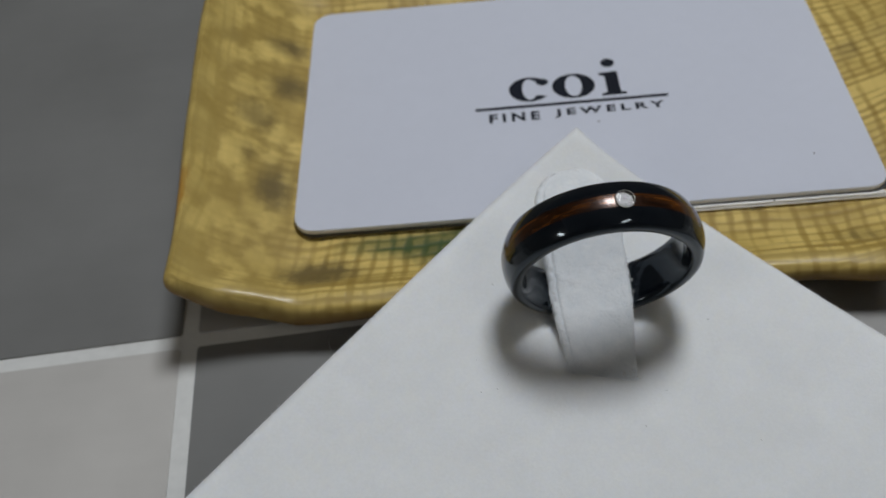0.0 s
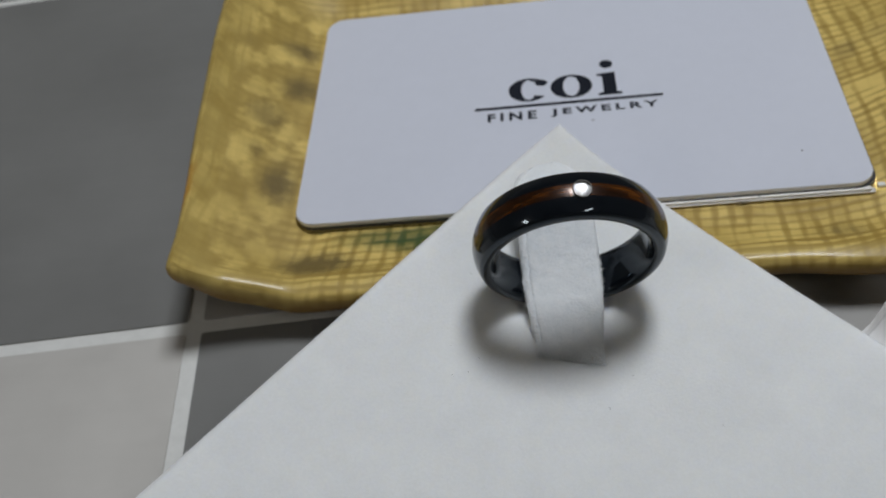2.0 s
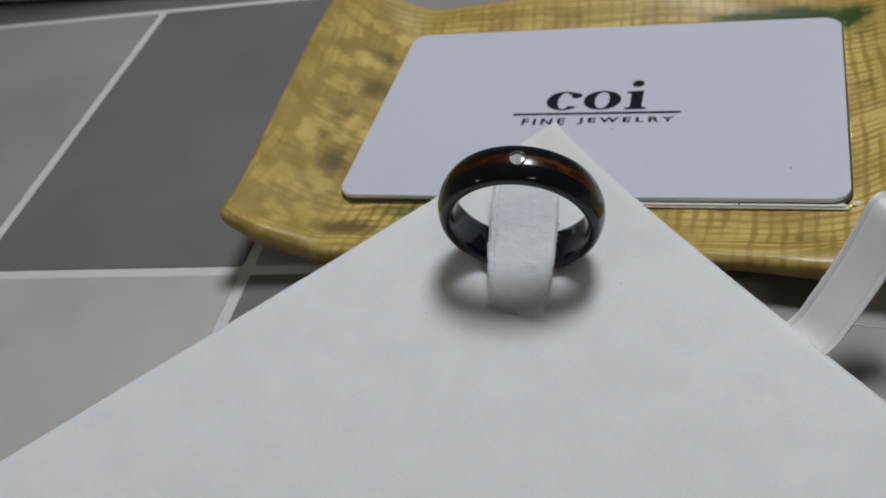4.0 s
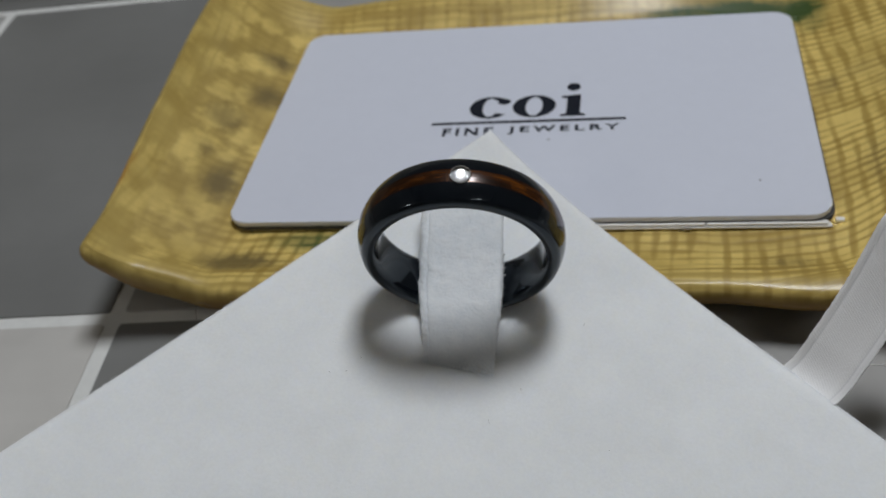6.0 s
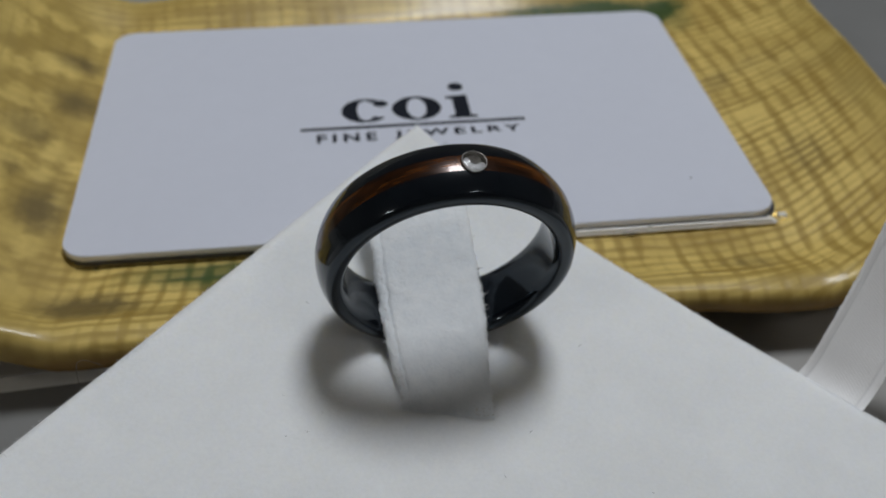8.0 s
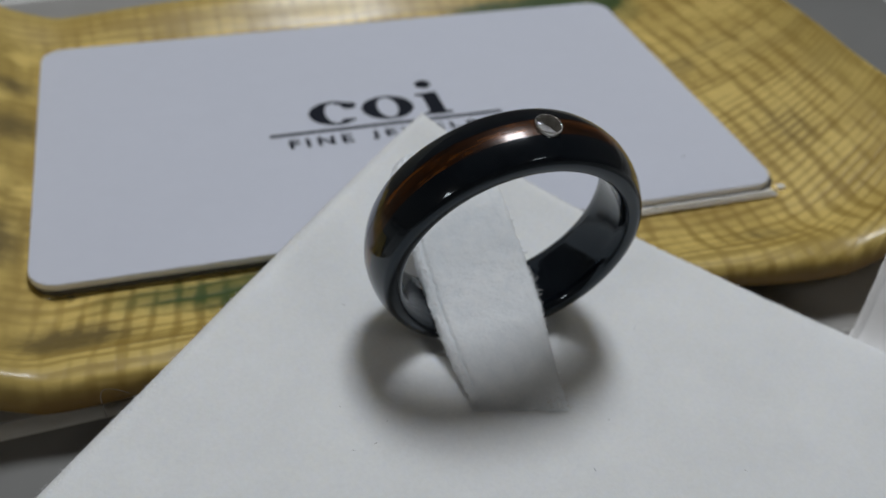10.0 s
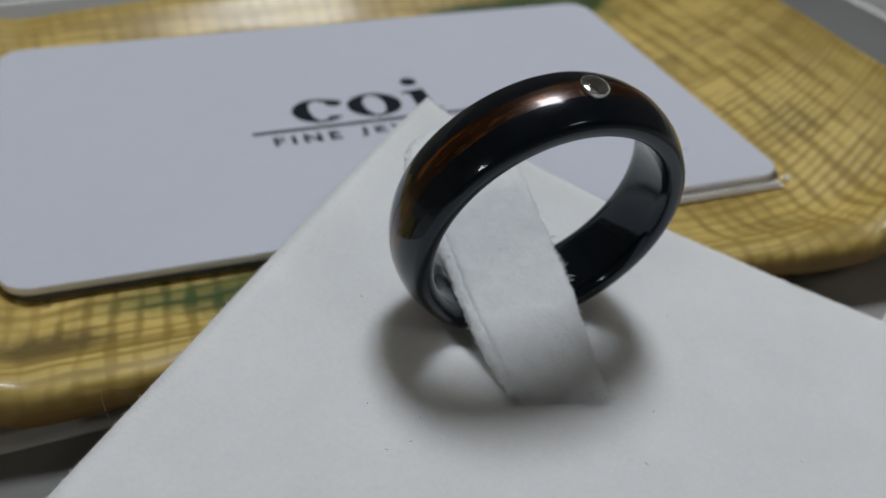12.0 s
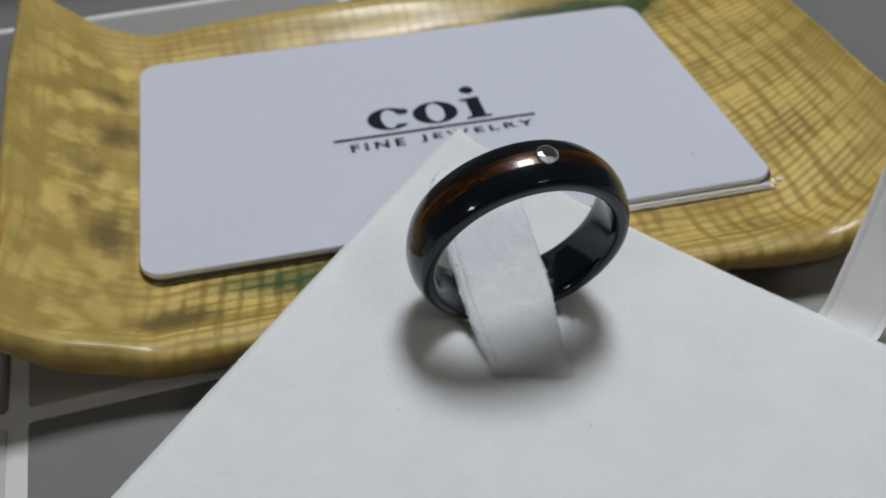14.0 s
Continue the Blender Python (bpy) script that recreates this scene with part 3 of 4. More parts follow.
def gift_card():
    z1 = CARD
    card = root("gift_card", 42.8, 27, z1 - 0.8, "white plastic card with dark navy print, lying in the dish", "card")
    v, f = slab(rounded(0, 0, 85.6, 53.98, 3.2), z1 - 0.8, z1 - 0.06, 0.05)
    solid("card_core", v, f, CARD_EDGE, card, "pale grey card edge", smooth=40)
    v, f = slab(rounded(0.06, 0.06, 85.54, 53.92, 3.15), z1 - 0.06, z1, 0.02)
    solid("card_face", v, f, CARD_WHITE, card, smooth=40)
    up = z1 + 0.012

    def ink(name, verts, faces):
        solid(name, [(x, y, up) for x, y, _ in verts], faces, INK, card, "dark navy print")
    ink("printed_arc", *arc_shape(36.7, 27.85, 3.35, 3.08, 2.15, 0.50, 50, 322, 32))
    ink("printed_dot", *disc(38.85, 29.45, 1.05, 0.85))
    ink("printed_oval", *arc_shape(43.8, 27.85, 3.45, 3.08, 2.1, 0.48, 0, 360, 40))
    ink("printed_dot", *disc(49.9, 33.0, 1.12, 1.12))
    bar = [(48.1, 24.75), (52.0, 24.75), (52.0, 25.3), (51.15, 25.55), (51.15, 30.75), (48.1, 30.5), (48.1, 29.95), (49.0, 29.7), (49.0, 25.55), (48.1, 25.3)]
    ink("printed_bar", [(x, y, 0) for x, y in bar], [(0, 1, 2, 3, 8, 9), (3, 4, 7, 8), (4, 5, 6, 7)])
    ink("printed_rule", [(27.7, 23.36, 0), (58.3, 23.36, 0), (58.3, 24.04, 0), (27.7, 24.04, 0)], [(0, 1, 2, 3)])
    for body, x0, x1 in (("FINE", 29.8, 37.8), ("JEWELRY", 40.1, 57.4)):
        curve = bpy.data.curves.new("words", "FONT")
        curve.offset = 0.10 * MM
        curve.body, curve.size, curve.space_character = body, 2.9 * MM, 1.45
        tmp = new("words", curve)
        bpy.context.view_layer.update()
        me = bpy.data.meshes.new_from_object(tmp.evaluated_get(bpy.context.evaluated_depsgraph_get()))
        bpy.data.objects.remove(tmp)
        xs = [q.co.x for q in me.vertices]
        ys = [q.co.y for q in me.vertices]
        sx, sy = (x1 - x0) * MM / (max(xs) - min(xs)), 2.1 * MM / (max(ys) - min(ys))
        for q in me.vertices:
            q.co = ((q.co.x - min(xs)) * sx + x0 * MM, (q.co.y - min(ys)) * sy + 20.3 * MM, up * MM)
        me.materials.clear()
        me.materials.append(INK)
        words = new("printed_word", me)
        words.parent, words.matrix_parent_inverse = card, card.matrix_world.inverted()
        words["label"] = "dark navy printed word"
    speck = [(76.7 + 0.16 * math.cos(a), 7.7 + 0.16 * math.sin(a)) for a in (0, 1, 2, 3, 4, 5)]
    solid("speck", [(x, y, up) for x, y in speck], [tuple(range(6))], INK, card, "tiny dark speck")
    mark = [(46.7 + 0.3 * math.cos(a), 18.7 + 0.22 * math.sin(a)) for a in (0.2, 1.3, 2.1, 3.3, 4.2, 5.3)]
    solid("smudge", [(x, y, up) for x, y in mark], [tuple(range(6))], CARD_EDGE_GREY, card, "faint grey smudge")
    return card


def under_card():
    """A dark card in a clear film sleeve, below the white one."""
    z = CARD - 0.8
    sleeve = root("card_sleeve", 43, 26, z - 0.86, "clear film sleeve with a dark foil-edged card inside", "sleeve")
    v, f = slab(rounded(0.3, -0.2, 86.0, 53.6, 3.0), z - 0.55, z - 0.03, 0.05)
    solid("inner_card", v, f, DARK_CARD, sleeve, "dark card", smooth=40)
    for x0, x1, y0, low, high in ((39.0, 69.0, -0.6, 0.34, 0.08), (69.16, 84.8, -0.6, 0.34, 0.08), (37.0, 85.3, -0.85, 0.62, 0.44)):
        v, f = slab(rounded(x0, y0, x1, 0.1, 0.25 if x1 > 84 else 0.08, 3), z - low, z - high, 0.08)
        solid("foil_edge", v, f, FOIL, sleeve, "bright silver foil edge", smooth=40)
    v, f = slab(rounded(0.1, -0.3, 86.3, 54.3, 2.8, 6), z - 0.86, z - 0.72, 0.03)
    film = solid("film", v, f, FILM, sleeve, "clear film")
    film.visible_shadow = False
    for y in (-0.3, 53.0):
        v, f = slab(rounded(85.4, y, 90.4, y + 1.6, 0.5, 3), z - 0.70, z - 0.58, 0.03)
        tab = solid("film_tab", v, f, FILM, sleeve, "clear film corner")
        tab.visible_shadow = False
    # slivers added for glints on the film; the crease at right is silver-coloured to sparkle
    for x0, y0, x1, y1 in ((85.8, 0.1, 86.9, 0.9), (3.7, -0.75, 4.35, -0.35), (65.6, -1.15, 67.4, -0.8)):
        v, f = slab(rounded(x0, y0, x1, y1, 0.16, 3), z - 0.60, z - 0.22 if x0 > 80 else z - 0.42, 0.07)
        solid("crease", v, f, FOIL if x0 > 80 else FILM, sleeve, "raised sliver put in for a glint on the film", smooth=30)
    return sleeve


under_card()
gift_card()


# ---- ring pad: a white velvet board leaning on the dish's rim ----
TIP = Vector((39.12, 4.55, 10.49 + CARD))
EA = Vector((-0.6615, -0.7497, -0.0175)).normalized()
EB = Vector((0.7523, -0.6339, -0.1792))
EB = (EB - EA * EB.dot(EA)).normalized()
EN = EA.cross(EB).normalized()
LEN_A, LEN_B = 100.0, 78.0


EDGE = 1.6                                            # radius of the soft border
TIP_TOP = Vector((41.08, 2.3, 20.3))                  # the soft corner is bent up and aside
CURL = TIP_TOP - TIP + EN * EDGE


def pad_point(a, b, h):
    """A place of the pad by its two lengths; the board swells a little past its straight borders."""
    p = TIP + EA * a + EB * b + EN * h + CURL * math.exp(-(max(0.0, a) + max(0.0, b)) / 15.0)
    p -= EA * (0.0175 * max(0.0, b) * math.exp(-max(0.0, a) / 9.0))
    p -= EB * (0.52 * (1 - math.exp(-max(0.0, a) / 8.0)) * math.exp(-max(0.0, b) / 9.0))
    return p


def pad_local(x, y):
    """The pad's two lengths under a place of the plan."""
    m = np.array([[EA.x, EB.x], [EA.y, EB.y]])
    return np.linalg.solve(m, np.array([x - TIP.x, y - TIP.y]))


RING_C = Vector((41.01, -23.65, 17.09 + CARD))
RING_AXIS = Vector((-0.0586, 0.9716, 0.2293)).normalized()
RING_U = Vector((0, 0, 1)).cross(RING_AXIS).normalized()
RING_V = RING_AXIS.cross(RING_U).normalized()
RING_R, RING_IN, RING_W = 11.59, 9.26, 5.86


def pad_height(a, b):
    """Relief of the velvet: rounded border, soft waves, the dent below the ring."""
    r = EDGE
    d = min(a, b, LEN_A - a, LEN_B - b)
    h = 0.0
    if d < r:
        q = 1 - max(0.0, d) / r
        h -= r * (1 - math.sqrt(max(0.0, 1 - q * q)))
    p = pad_point(a, b, 0)
    q = p - RING_C
    ax = q.dot(RING_AXIS)
    side = q.dot(RING_U)
    down = -math.sqrt(max(0.0, (RING_R + 0.1) ** 2 - side * side)) if abs(side) < RING_R else 0.0
    deep = (RING_C + RING_U * side + RING_V * down + RING_AXIS * ax - p).dot(EN)
    if deep < 0:
        h += deep * smooth01((RING_W / 2 + 2.2 - abs(ax)) / 2.0) * smooth01((10.5 - abs(side)) / 4.0)
    h += 0.10 * noise.noise(Vector((a * 0.11, b * 0.11, 0.0))) + 0.03 * noise.noise(Vector((a * 0.6, b * 0.6, 3.0)))
    return h


def pad_floor(p):
    """Height of the underside below a place of the pad."""
    rest = 0.05 + max(0.0, (p.y + 60) / 46.0) * 8.3
    return min(p.z - 0.7, max(0.05, min(rest, 9.4)))


def steps(length, fine_to):
    s = [0, 0.15, 0.4, 0.75, 1.15, 1.6, 2.2]
    x = 2.2
    while x < length - 3.2:
        x += 0.85 if x < fine_to else 1.8
        s.append(min(x, length - 2.6))
    return s + [length - 2.2, length - 1.6, length - 1.15, length - 0.75, length - 0.4, length - 0.15, length]


def ring_pad():
    pad = root("ring_pad", 40, -55, 0, "white velvet ring pad leaning on the dish's rim", "ring pad")
    sa, sb = steps(LEN_A, 62), steps(LEN_B, 60)
    na, nb = len(sa), len(sb)
    verts, faces = [], []
    for a in sa:
        for b in sb:
            verts.append(tuple(pad_point(a, b, pad_height(a, b))))
    for i in range(na - 1):
        for j in range(nb - 1):
            faces.append((i * nb + j, (i + 1) * nb + j, (i + 1) * nb + j + 1, i * nb + j + 1))
    border = [(i, 0) for i in range(na)] + [(na - 1, j) for j in range(1, nb)] + [(i, nb - 1) for i in range(na - 2, -1, -1)] + [(0, j) for j in range(nb - 2, 0, -1)]
    base = len(verts)
    for i, j in border:
        p = Vector(verts[i * nb + j])
        verts.append((p.x, p.y, pad_floor(p)))
    m = len(border)
    for k in range(m):
        i, j = border[k]
        i2, j2 = border[(k + 1) % m]
        faces.append((i * nb + j, base + k, base + (k + 1) % m, i2 * nb + j2))
    faces.append(tuple(range(base, base + m)))
    solid("pad_board", verts, faces, VELVET, pad, smooth=60)
    return pad


PAD = ring_pad()

# tongue cut out of the velvet board, hinged at the front and bent up through the ring
TONGUE_RISE = [(-34.2, -0.25), (-33.2, -0.2), (-32.5, 0.3), (-30.6, 0.98), (-28.0, 1.7), (-26.0, 2.35), (-22.0, 3.5), (-18.0, 4.6), (-14.0, 5.5), (-10.5, 5.9), (-8.4, 5.9)]
TONGUE_FRONT, TONGUE_END = -32.7, -8.4


def tongue_rise(y):
    ys, hs = zip(*TONGUE_RISE)
    return sum(float(np.interp(y + d, ys, hs)) for d in (-0.8, -0.4, 0.0, 0.4, 0.8)) / 5


def tongue_point(y, side):
    """Top of the tongue: side runs from -1 to 1 across it. Gives the place and the half width there."""
    way = (y - TONGUE_FRONT) / (TONGUE_END - TONGUE_FRONT)
    half = 3.75 + 0.78 * smooth01(way / 0.42)
    left = TONGUE_END - y
    if left < 4.6:
        half *= math.sqrt(max(0.004, 1 - (1 - left / 4.62) ** 2))
    x = 40.62 - 0.95 * way - 0.35 * smooth01((way - 0.7) / 0.3) + half * side
    skew = -0.13 * half * side * (1 - smooth01(way / 0.3))
    rise = tongue_rise(y) + 0.22 * side * smooth01(way / 0.4)
    aim = Vector((x, y + skew))
    seek = aim.copy()
    for _ in range(3):                                   # the place of the pad that lies under it in plan
        p = pad_point(*pad_local(*seek), rise)
        seek += aim - p.xy
    return p, half


def strap():
    n = 120
    thick = 0.95
    cols = 14
    sec = [(-1.12, 0.0), (-1.17, 0.3), (-1.16, 0.6), (-1.10, 0.8), (-1.02, 0.82), (-0.965, 0.66), (-0.93, 0.93)] + [(-0.9 + 1.8 * i / cols, 1.0) for i in range(cols + 1)] + [(0.965, 0.95), (1.0, 0.72), (1, 0.0)]
    m = len(sec)
    rows, verts, faces = [], [], []
    for k in range(n + 1):
        way = k / n
        y = TONGUE_FRONT + (TONGUE_END - TONGUE_FRONT) * way
        p, half = tongue_point(y, 0)
        d = (tongue_point(y + 0.1, 0)[0] - tongue_point(y - 0.1, 0)[0]).normalized()
        across = (tongue_point(y, 0.5)[0] - tongue_point(y, -0.5)[0]).normalized()
        up = across.cross(d).normalized()
        th = thick * (0.05 + 0.95 * smooth01(way / 0.12))
        rows.append((p - up * th, across, up, half))
        for s, h in sec:
            q = tongue_point(y, s)[0] + up * ((h - 1) * th)
            bumpy = 0.07 * noise.noise(q * 0.7) + 0.05 * noise.noise(q * 2.4) + 0.03 * noise.noise(q * 5.3)
            ragged = 0.13 * noise.noise(q * 1.7 + Vector((9, 0, 0))) + 0.10 * noise.noise(q * 4.1) + 0.06 * noise.noise(q * 9.0) if abs(s) > 0.95 else 0.0
            worn = 0.40 * noise.noise(Vector((s * 2.3, 4.0, 0))) + 0.2 * noise.noise(Vector((s * 9.0, 1.0, 0)))
            if s < -0.98 and h > 0.2:                    # the crumbled pile along the cut
                bumpy += 0.22 * noise.noise(q * 2.1 + Vector((0, 5, 0))) + 0.12 * noise.noise(q * 5.5 + Vector((3, 0, 0)))
                ragged *= 1.5
            verts.append(tuple(q + up * bumpy + across * ragged + d * (worn * max(0.0, 1 - k / 7.0))))
    for k in range(n):
        for i in range(m):
            j = (i + 1) % m
            faces.append((k * m + i, k * m + j, (k + 1) * m + j, (k + 1) * m + i))
    faces.append(tuple(reversed(range(m))))
    faces.append(tuple(range(n * m, (n + 1) * m)))
    piece = solid("strap", verts, faces, STRAP_VELVET, PAD, "white velvet tongue with frayed cut sides and a round end", smooth=60)
    return rows, thick, piece


STRAP_ROWS, STRAP_T, STRAP = strap()


# ---- ring ----
def revolve(profile, n, closed=True):
    verts, faces, uvs = [], [], []
    m = len(profile)
    for k in range(n):
        a = 2 * math.pi * k / n
        d = RING_U * math.sin(a) + RING_V * math.cos(a)
        for s, r in profile:
            verts.append(tuple(RING_C + d * r + RING_AXIS * s))
            uvs.append((k / n, 0.5 + s / 2))
    for k in range(n):
        k2 = (k + 1) % n
        for i in range(m if closed else m - 1):
            j = (i + 1) % m
            faces.append((k * m + j, k2 * m + j, k2 * m + i, k * m + i))
    return verts, faces, uvs


def finger_ring():
    foot = RING_C - RING_V * RING_R
    ring = root("finger_ring", foot.x, foot.y, foot.z, "black ceramic band ring with wood inlay and small set stone", "ring")
    w = RING_W / 2
    g = 0.80

    def dome(s):
        return RING_R - 0.86 * (abs(s) / w) ** 2.1
    out = [(g + (w - 0.22 - g) * i / 9, dome(g + (w - 0.22 - g) * i / 9)) for i in range(10)]
    side = [(w - 0.10, dome(w) - 0.08), (w - 0.02, dome(w) - 0.24), (w, dome(w) - 0.42), (w - 0.03, RING_IN + 0.52), (w - 0.13, RING_IN + 0.34), (w - 0.45, RING_IN + 0.17), (w - 1.1, RING_IN + 0.05)]
    half = out + side
    prof = half + [(0, RING_IN)] + [(-s, r) for s, r in reversed(half)] + [(-g, dome(g) - 0.35), (g, dome(g) - 0.35)]
    v, f, _ = revolve(prof, 160)
    solid("band", v, f, CERAMIC, ring, "polished black ceramic band", smooth=35)
    top = [(-g + 2 * g * i / 6, dome(-g + 2 * g * i / 6) - 0.012) for i in range(7)]
    prof = top + [(g, dome(g) - 0.3), (-g, dome(g) - 0.3)]
    v, f, uv = revolve(prof, 160)
    solid("inlay", v, f, WOOD, ring, "reddish brown polished wood inlay", smooth=40, uvs=uv)
    # stone in its bezel
    ang = radians(-7.6)
    nrm = (RING_U * math.sin(ang) + RING_V * math.cos(ang)).normalized()
    tx = RING_AXIS.cross(nrm).normalized()
    c = RING_C + nrm * (RING_R - 0.05)

    def turned(profile, n, spin=0.0, lean=0.0):
        verts, faces = [], []
        for r, h in profile:
            for k in range(n):
                a = 2 * math.pi * (k + spin) / n
                verts.append(tuple(c + nrm * (lean * r * math.sin(a)) + tx * (r * math.cos(a)) + RING_AXIS * (r * math.sin(a)) + nrm * h))
        for i in range(len(profile) - 1):
            for k in range(n):
                k2 = (k + 1) % n
                faces.append((i * n + k, i * n + k2, (i + 1) * n + k2, (i + 1) * n + k))
        return verts, faces
    v, f = turned([(1.00, 0.09), (1.012, 0.25), (1.035, 0.28), (1.06, 0.25), (1.08, 0.14), (1.10, -0.3)], 40)
    bezel = solid("bezel", v, f, STEEL, ring, "bright white metal bezel", smooth=35)
    # added cup: its mottled grey stands in for reflections inside the stone
    v, f = turned([(0.0001, 0.085), (0.45, 0.09), (0.8, 0.10), (1.01, 0.115)], 40)
    solid("cup", v, f, CUP, bezel, "mottled grey cup imitating reflections inside the stone", smooth=60)
    v, f = [], []
    rings = [(0.0001, 0.36, 0.0), (0.52, 0.36, 0.0), (0.76, 0.315, 0.5), (1.0, 0.24, 0.0), (1.0, 0.22, 0.0), (0.56, 0.175, 0.5), (0.0001, 0.13, 0.5)]
    for r, h, spin in rings:                             # table, star facets, girdle, pavilion
        for k in range(10):
            a = 2 * math.pi * (k + spin) / 10
            v.append(tuple(c + tx * (r * math.cos(a)) + RING_AXIS * (r * math.sin(a)) + nrm * (h + 0.035 * r * math.sin(a))))
    for i in range(len(rings) - 1):
        for k in range(10):
            k2 = (k + 1) % 10
            p0, p1, q0, q1 = i * 10 + k, i * 10 + k2, i * 10 + 10 + k, i * 10 + 10 + k2
            f += [(p0, p1, q0), (p1, q1, q0)] if rings[i][2] < rings[i + 1][2] else [(p0, q1, q0), (p0, p1, q1)]
    stone = solid("stone", v, f, GEM, ring, "small clear round stone")
    stone.visible_shadow = False
    stone.data.transform(Matrix.Translation(-c * MM))
    stone.location = c * MM
    return stone


STONE = finger_ring()
cam.data.dof.focus_object = STONE     # the lens stays sharp on the stone


# ---- satin ribbon pull at the pad's edge ----
def ribbon():
    start = pad_point(-0.3, 53.4, -1.0)
    out = Vector((0.66, 0.74, 0)).normalized()
    line = []
    for o, h in ((-6, -1.2), (0.0, 0.5), (3.2, 4.0), (6.6, 9.0), (9.0, 13.5), (10.2, 15.9), (11.1, 17.0), (12.2, 17.2), (13.2, 16.4), (13.6, 14.9), (13.4, 13.2)):
        line.append(start + out * o + Vector((-0.02, 0.06, 0.95)) * h + EB * (0.25 * o))
    pts = []
    for i in range(len(line) - 1):
        p0, p1, p2, p3 = (line[max(0, min(len(line) - 1, i + k))] for k in (-1, 0, 1, 2))
        for s in range(20):
            t = s / 20
            pts.append(0.5 * ((2 * p1) + (p2 - p0) * t + (2 * p0 - 5 * p1 + 4 * p2 - p3) * t * t + (3 * p1 - p0 - 3 * p2 + p3) * t ** 3))
    pts.append(line[-1])
    across = Vector((EB.x, EB.y, -0.12)).normalized()
    verts, faces, uvs = [], [], []
    cols, half, thick = 30, 3.4, 0.2
    length = 0.0
    for i, p in enumerate(pts):
        d = (pts[min(len(pts) - 1, i + 1)] - pts[max(0, i - 1)]).normalized()
        a = (across - d * across.dot(d)).normalized()
        u = a.cross(d)
        if i:
            length += (p - pts[i - 1]).length
        for side in (1, -1):
            for k in range(cols + 1):
                s = (-1 + 2 * k / cols) * side
                edge = 0.11 if abs(s) > 0.82 else -0.05 if abs(s) > 0.7 else 0.0     # thicker woven selvedge with a seam beside it
                curl = 0.35 * s * s * math.sin(i * 0.051)
                wear = 0.02 * (i % 3 - 1) + 0.09 * noise.noise(Vector((i * 0.3, s * 3.0, 0))) if abs(s) > 0.9 else 0.0
                verts.append(tuple(p + a * (s * (half + wear)) + u * (side * (thick / 2 + edge) + curl)))
                uvs.append((length / 10, s))
    m = 2 * (cols + 1)
    for i in range(len(pts) - 1):
        for k in range(m):
            j = (k + 1) % m
            faces.append((i * m + k, (i + 1) * m + k, (i + 1) * m + j, i * m + j))
    faces.append(tuple(range(m)))
    faces.append(tuple(reversed(range((len(pts) - 1) * m, len(pts) * m))))
    solid("ribbon_pull", verts, faces, SATIN, PAD, "white satin ribbon pull with woven edges, folded over at its end", smooth=50, uvs=uvs)


ribbon()

# ---- box at the far side, over an inset foot painted black as a shaded gap ----
def storage_box():
    box = root("storage_box", -170, 122, 0, "plain pale grey box with a ragged lower edge", "box")
    v, f = slab([(27, 152), (-262, 152), (-262, 94.6), (-100, 93.6), (-31, 107.4), (27, 112)], 0.0, 3.0, 0.2)
    solid("foot", v, f, GAP_SHADE, box, "inset foot painted black as the shaded gap")
    verts, faces = [], []
    # the right end is unseen; it and the height cast soft shade on the tiles
    line = [(30, 155), (-265, 155), (-265, 93.2), (-100, 92.2), (-30, 106), (30, 110.5)]
    edge = []
    for a, b in zip(line, line[1:] + line[:1]):
        m = max(1, int(math.hypot(b[0] - a[0], b[1] - a[1]) / 3.0))
        edge += [(a[0] + (b[0] - a[0]) * k / m, a[1] + (b[1] - a[1]) * k / m) for k in range(m)]
    m = len(edge)
    for level in range(3):
        for x, y in edge:
            low = 1.7 + 0.7 * noise.noise(Vector((x * 0.05, y * 0.05, 2.0))) + 0.5 * noise.noise(Vector((x * 0.21, y * 0.21, 7.0)))
            verts.append((x, y, (low, 71.0)[level]) if level < 2 else (x * 0.985 - 2.0, 123.6 + (y - 123.6) * 0.96, 72.0))
    for level in range(2):
        faces += [(level * m + k, level * m + (k + 1) % m, (level + 1) * m + (k + 1) % m, (level + 1) * m + k) for k in range(m)]
    faces += [tuple(reversed(range(m))), tuple(range(2 * m, 3 * m))]
    solid("box_body", verts, faces, BOX_GREY, box, smooth=40)


storage_box()


# ---- frayed fibres of the velvet ----
def fibres(name, spots, parent, label, width=0.022):
    """Short hairs, each a narrow folded sliver: rows of (place, way, length)."""
    verts, faces = [], []
    for p, way, length in spots:
        side = way.cross(Vector((random.uniform(-1, 1), random.uniform(-1, 1), random.uniform(-1, 1)))).normalized() * width
        bend = Vector((random.uniform(-1, 1), random.uniform(-1, 1), random.uniform(-1, 1))) * length * 0.25
        k = len(verts)
        mid, end = p + way * length * 0.55 + bend * 0.5, p + way * length + bend
        verts += [tuple(p - side), tuple(p + side), tuple(mid + side * 0.8), tuple(mid - side * 0.8), tuple(end)]
        faces += [(k, k + 1, k + 2, k + 3), (k + 3, k + 2, k + 4)]
    ob = solid(name, verts, faces, FIBRE, parent, label)
    ob["kind"] = "stuff"
    return ob


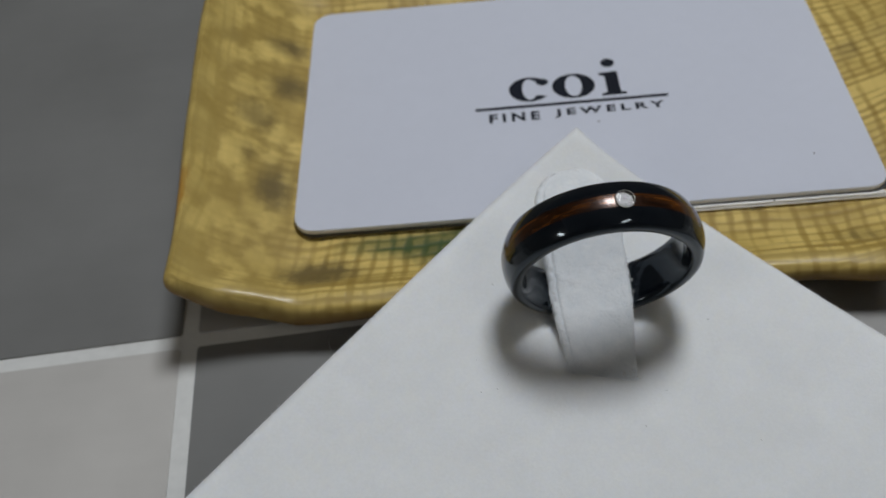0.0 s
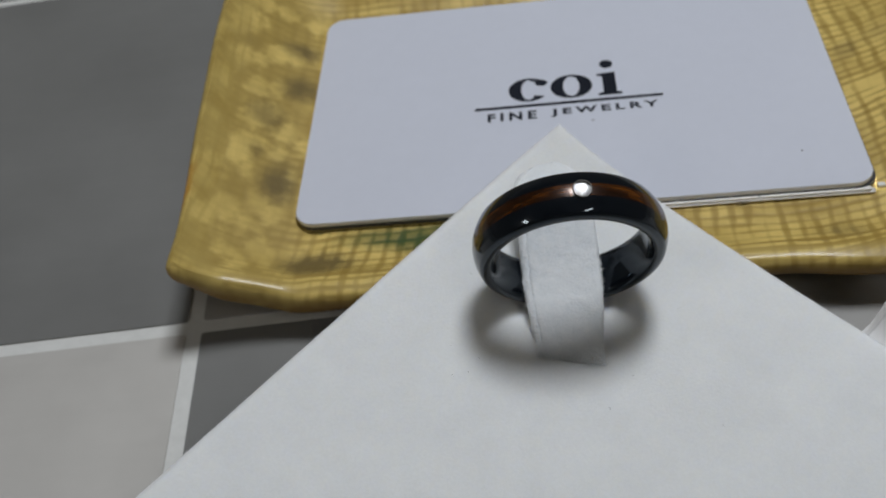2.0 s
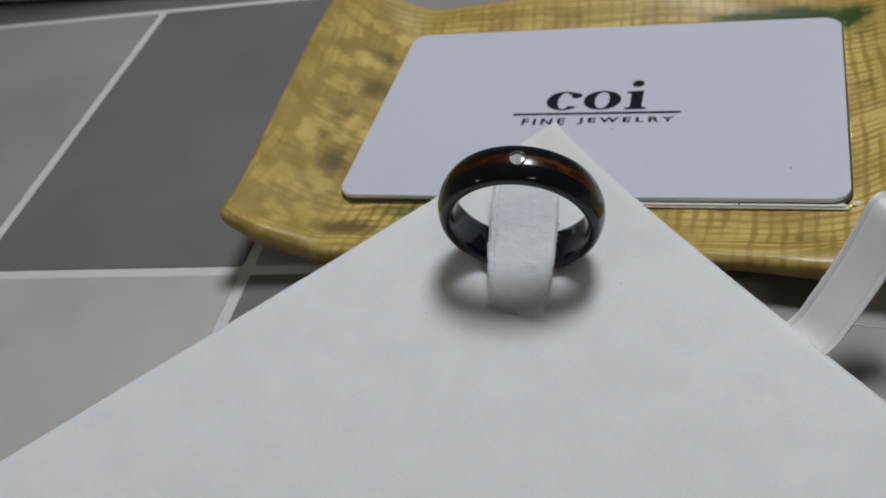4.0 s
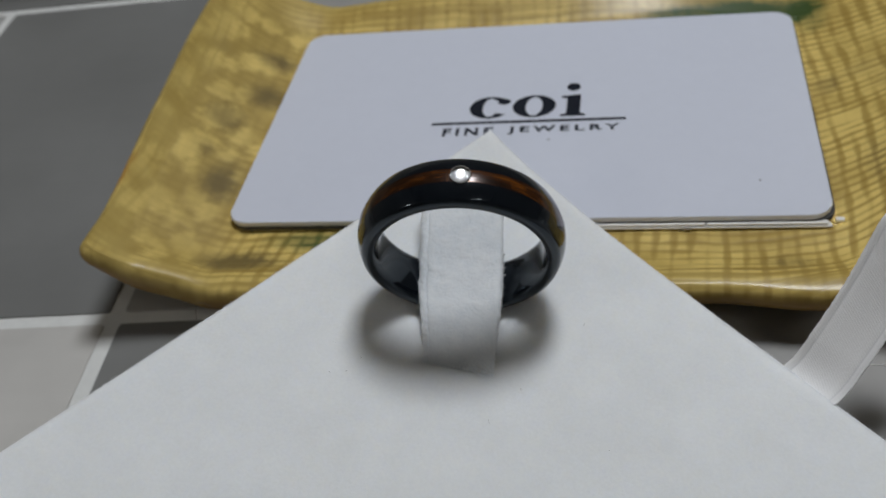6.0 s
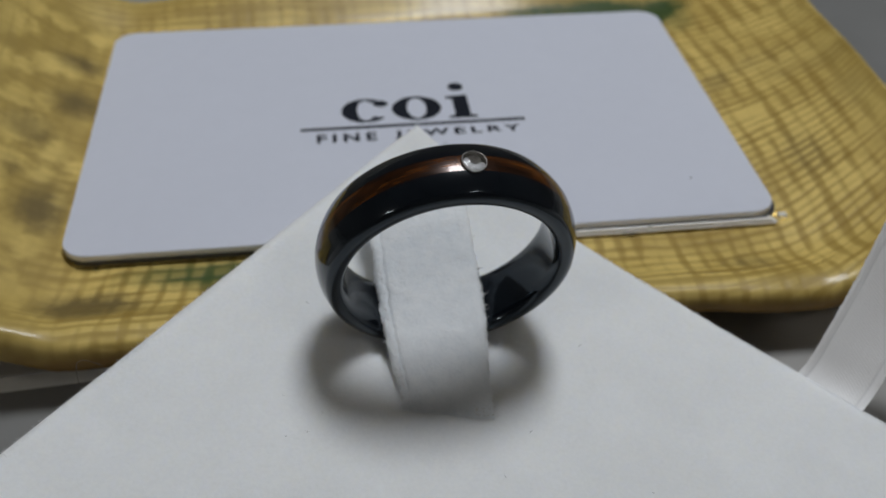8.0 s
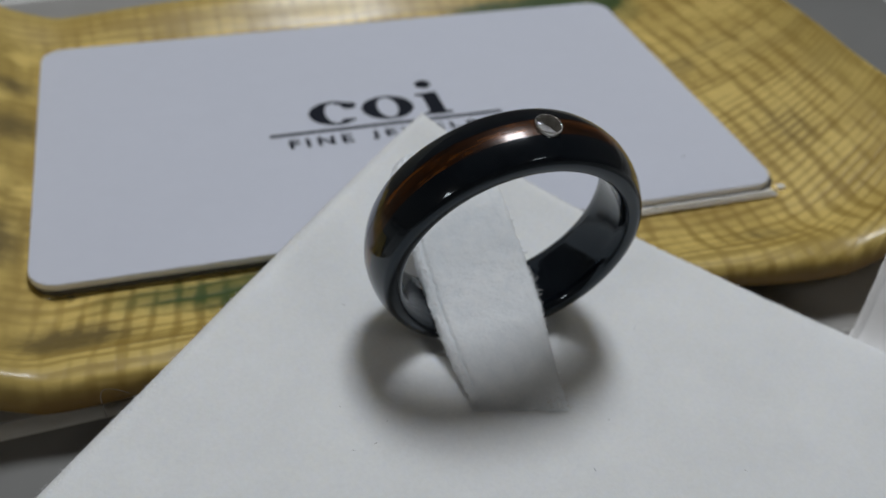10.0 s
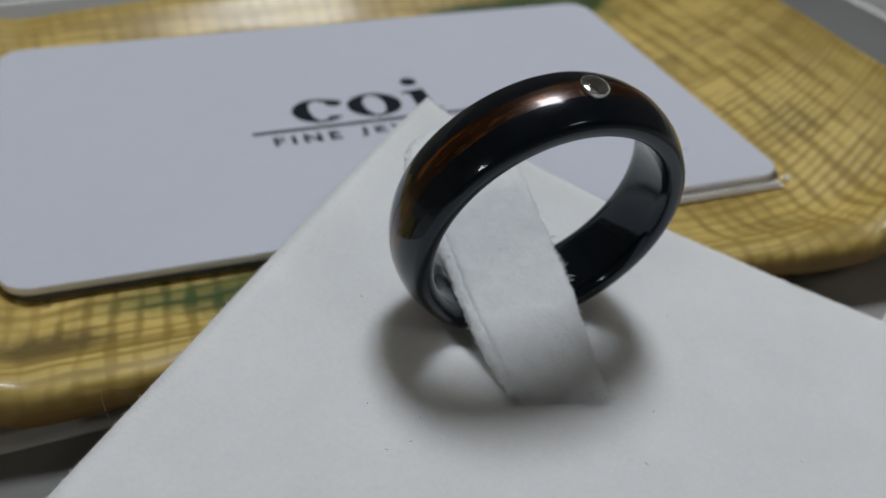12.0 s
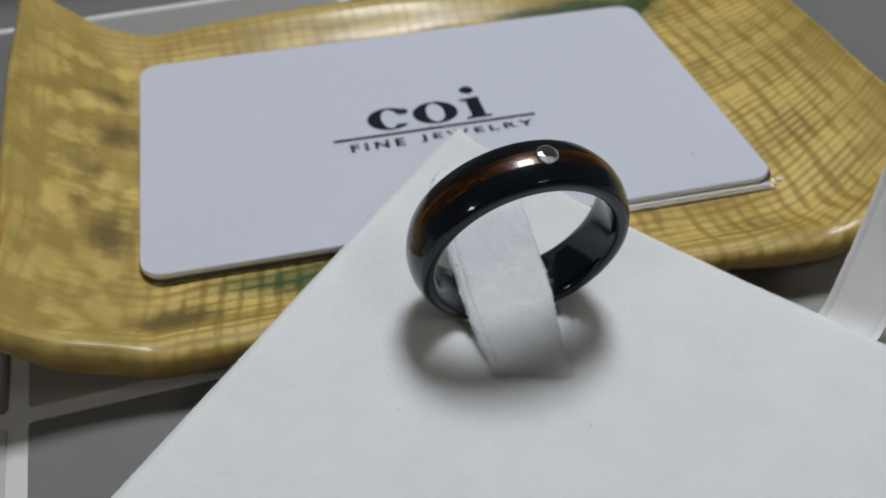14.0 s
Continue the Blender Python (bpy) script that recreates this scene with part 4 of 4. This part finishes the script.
rng = random.Random(7)
spots = []
for k in range(len(STRAP_ROWS) - 3):
    t = k / (len(STRAP_ROWS) - 1)
    if t < 0.06:
        continue
    p, a, u, w = STRAP_ROWS[k]
    p2 = STRAP_ROWS[k + 1][0]
    for _ in range(int(10 + 38 * smooth01(t / 0.12) * smooth01((0.62 - t) / 0.14))):
        side = rng.choice((-1, -1, -1, 1))
        high = rng.choice((rng.uniform(0.1, 0.45), rng.uniform(0.2, 0.95)))
        q = p.lerp(p2, rng.random()) + a * (side * w * (1.0 if side > 0 else 1.15 - 0.12 * high)) + u * (STRAP_T * high)
        way = (a * side * rng.uniform(0.4, 1.2) + u * rng.uniform(-0.7, 0.7) + (p2 - p).normalized() * rng.uniform(-0.9, 0.9)).normalized()
        spots.append((q, way, rng.uniform(0.08, 0.34) * (2.0 if rng.random() < 0.1 else 1)))
for _ in range(260):                                     # worn front end
    p, a, u, w = STRAP_ROWS[rng.randint(1, 4)]
    q = p + a * (w * rng.uniform(-1, 1)) + u * rng.uniform(0.05, 0.3)
    spots.append((q, (-STRAP_ROWS[9][0] + STRAP_ROWS[0][0] + a * rng.uniform(-2, 2) + u * rng.uniform(0, 1)).normalized(), rng.uniform(0.08, 0.26)))
fibres("frayed_edge", spots, STRAP, "fine loose fibres", 0.03)
spots = []
for _ in range(45):                                      # soiled tuft at one front corner
    p, a, u, w = STRAP_ROWS[rng.randint(1, 5)]
    q = p + a * (w * rng.uniform(0.5, 1.12)) + u * rng.uniform(0.1, 0.45)
    spots.append((q, Vector((rng.uniform(-1, 1), rng.uniform(-1, 0.5), rng.uniform(0, 0.7))).normalized(), rng.uniform(0.15, 0.5)))
tuft = fibres("soiled_tuft", spots, STRAP, "greyish tan soiled fibres")
tuft.data.materials.clear()
tuft.data.materials.append(TUFT)
spots = []
for _ in range(6000):
    if rng.random() < 0.5:
        a, b, out = rng.uniform(0, 80), rng.uniform(0.0, 1.2), -EB
    else:
        a, b, out = rng.uniform(0.0, 1.2), rng.uniform(0, 75), -EA
    q = pad_point(a, b, pad_height(a, b))
    way = (out * rng.uniform(0.1, 1.0) + EN * rng.uniform(0.1, 1.0) + Vector((rng.uniform(-.5, .5), rng.uniform(-.5, .5), rng.uniform(-.3, .3)))).normalized()
    spots.append((q, way, rng.uniform(0.08, 0.28)))
fibres("nap", spots, PAD, "fine white velvet nap along the edges", 0.012)

# ---- loose bits ----
spots = []
for a, b in ((25.8, 8.2), (35.1, 13.4), (38.1, 16.4), (29.2, 33.2), (36.5, 17.5), (34.2, 17.1), (23.9, 32.4), (12.5, 31.0), (22.0, 44.0)):
    q = pad_point(a, b, pad_height(a, b) + 0.03)
    way = (EA * rng.uniform(-1, 1) + EB * rng.uniform(-1, 1)).normalized()
    spots.append((q, way, rng.uniform(0.15, 0.4)))
bits = fibres("lint", spots, None, "")
bits.data.materials.clear()
bits.data.materials.append(LINT)
tagged(bits, "tiny dark lint specks on the white velvet", "lint", kind="stuff")
hair = []
for i in range(15):
    t = i / 14
    base = pad_point(45.3 - 2.6 * t, -0.2, -0.5)
    bow = math.sin(math.pi * t)
    hair.append(tuple(base + Vector((-1.1, 0.9, 0)) * bow * 0.9 + Vector((0, 0, 0.9 * bow))))
v, f = tube(hair, 0.022, 5)
tagged(solid("stray_fibre", v, f, LINT), "thin curled stray fibre at the velvet pad's edge", "fibre")
line = [(83.5 + 0.8 * i, -19.0 - 0.12 * i + 0.1 * math.sin(i), 0.06) for i in range(14)]
v, f = tube(line, 0.06, 6)
tagged(solid("white_thread", v, f, THREAD), "thin white thread lying on the grey tile", "thread")
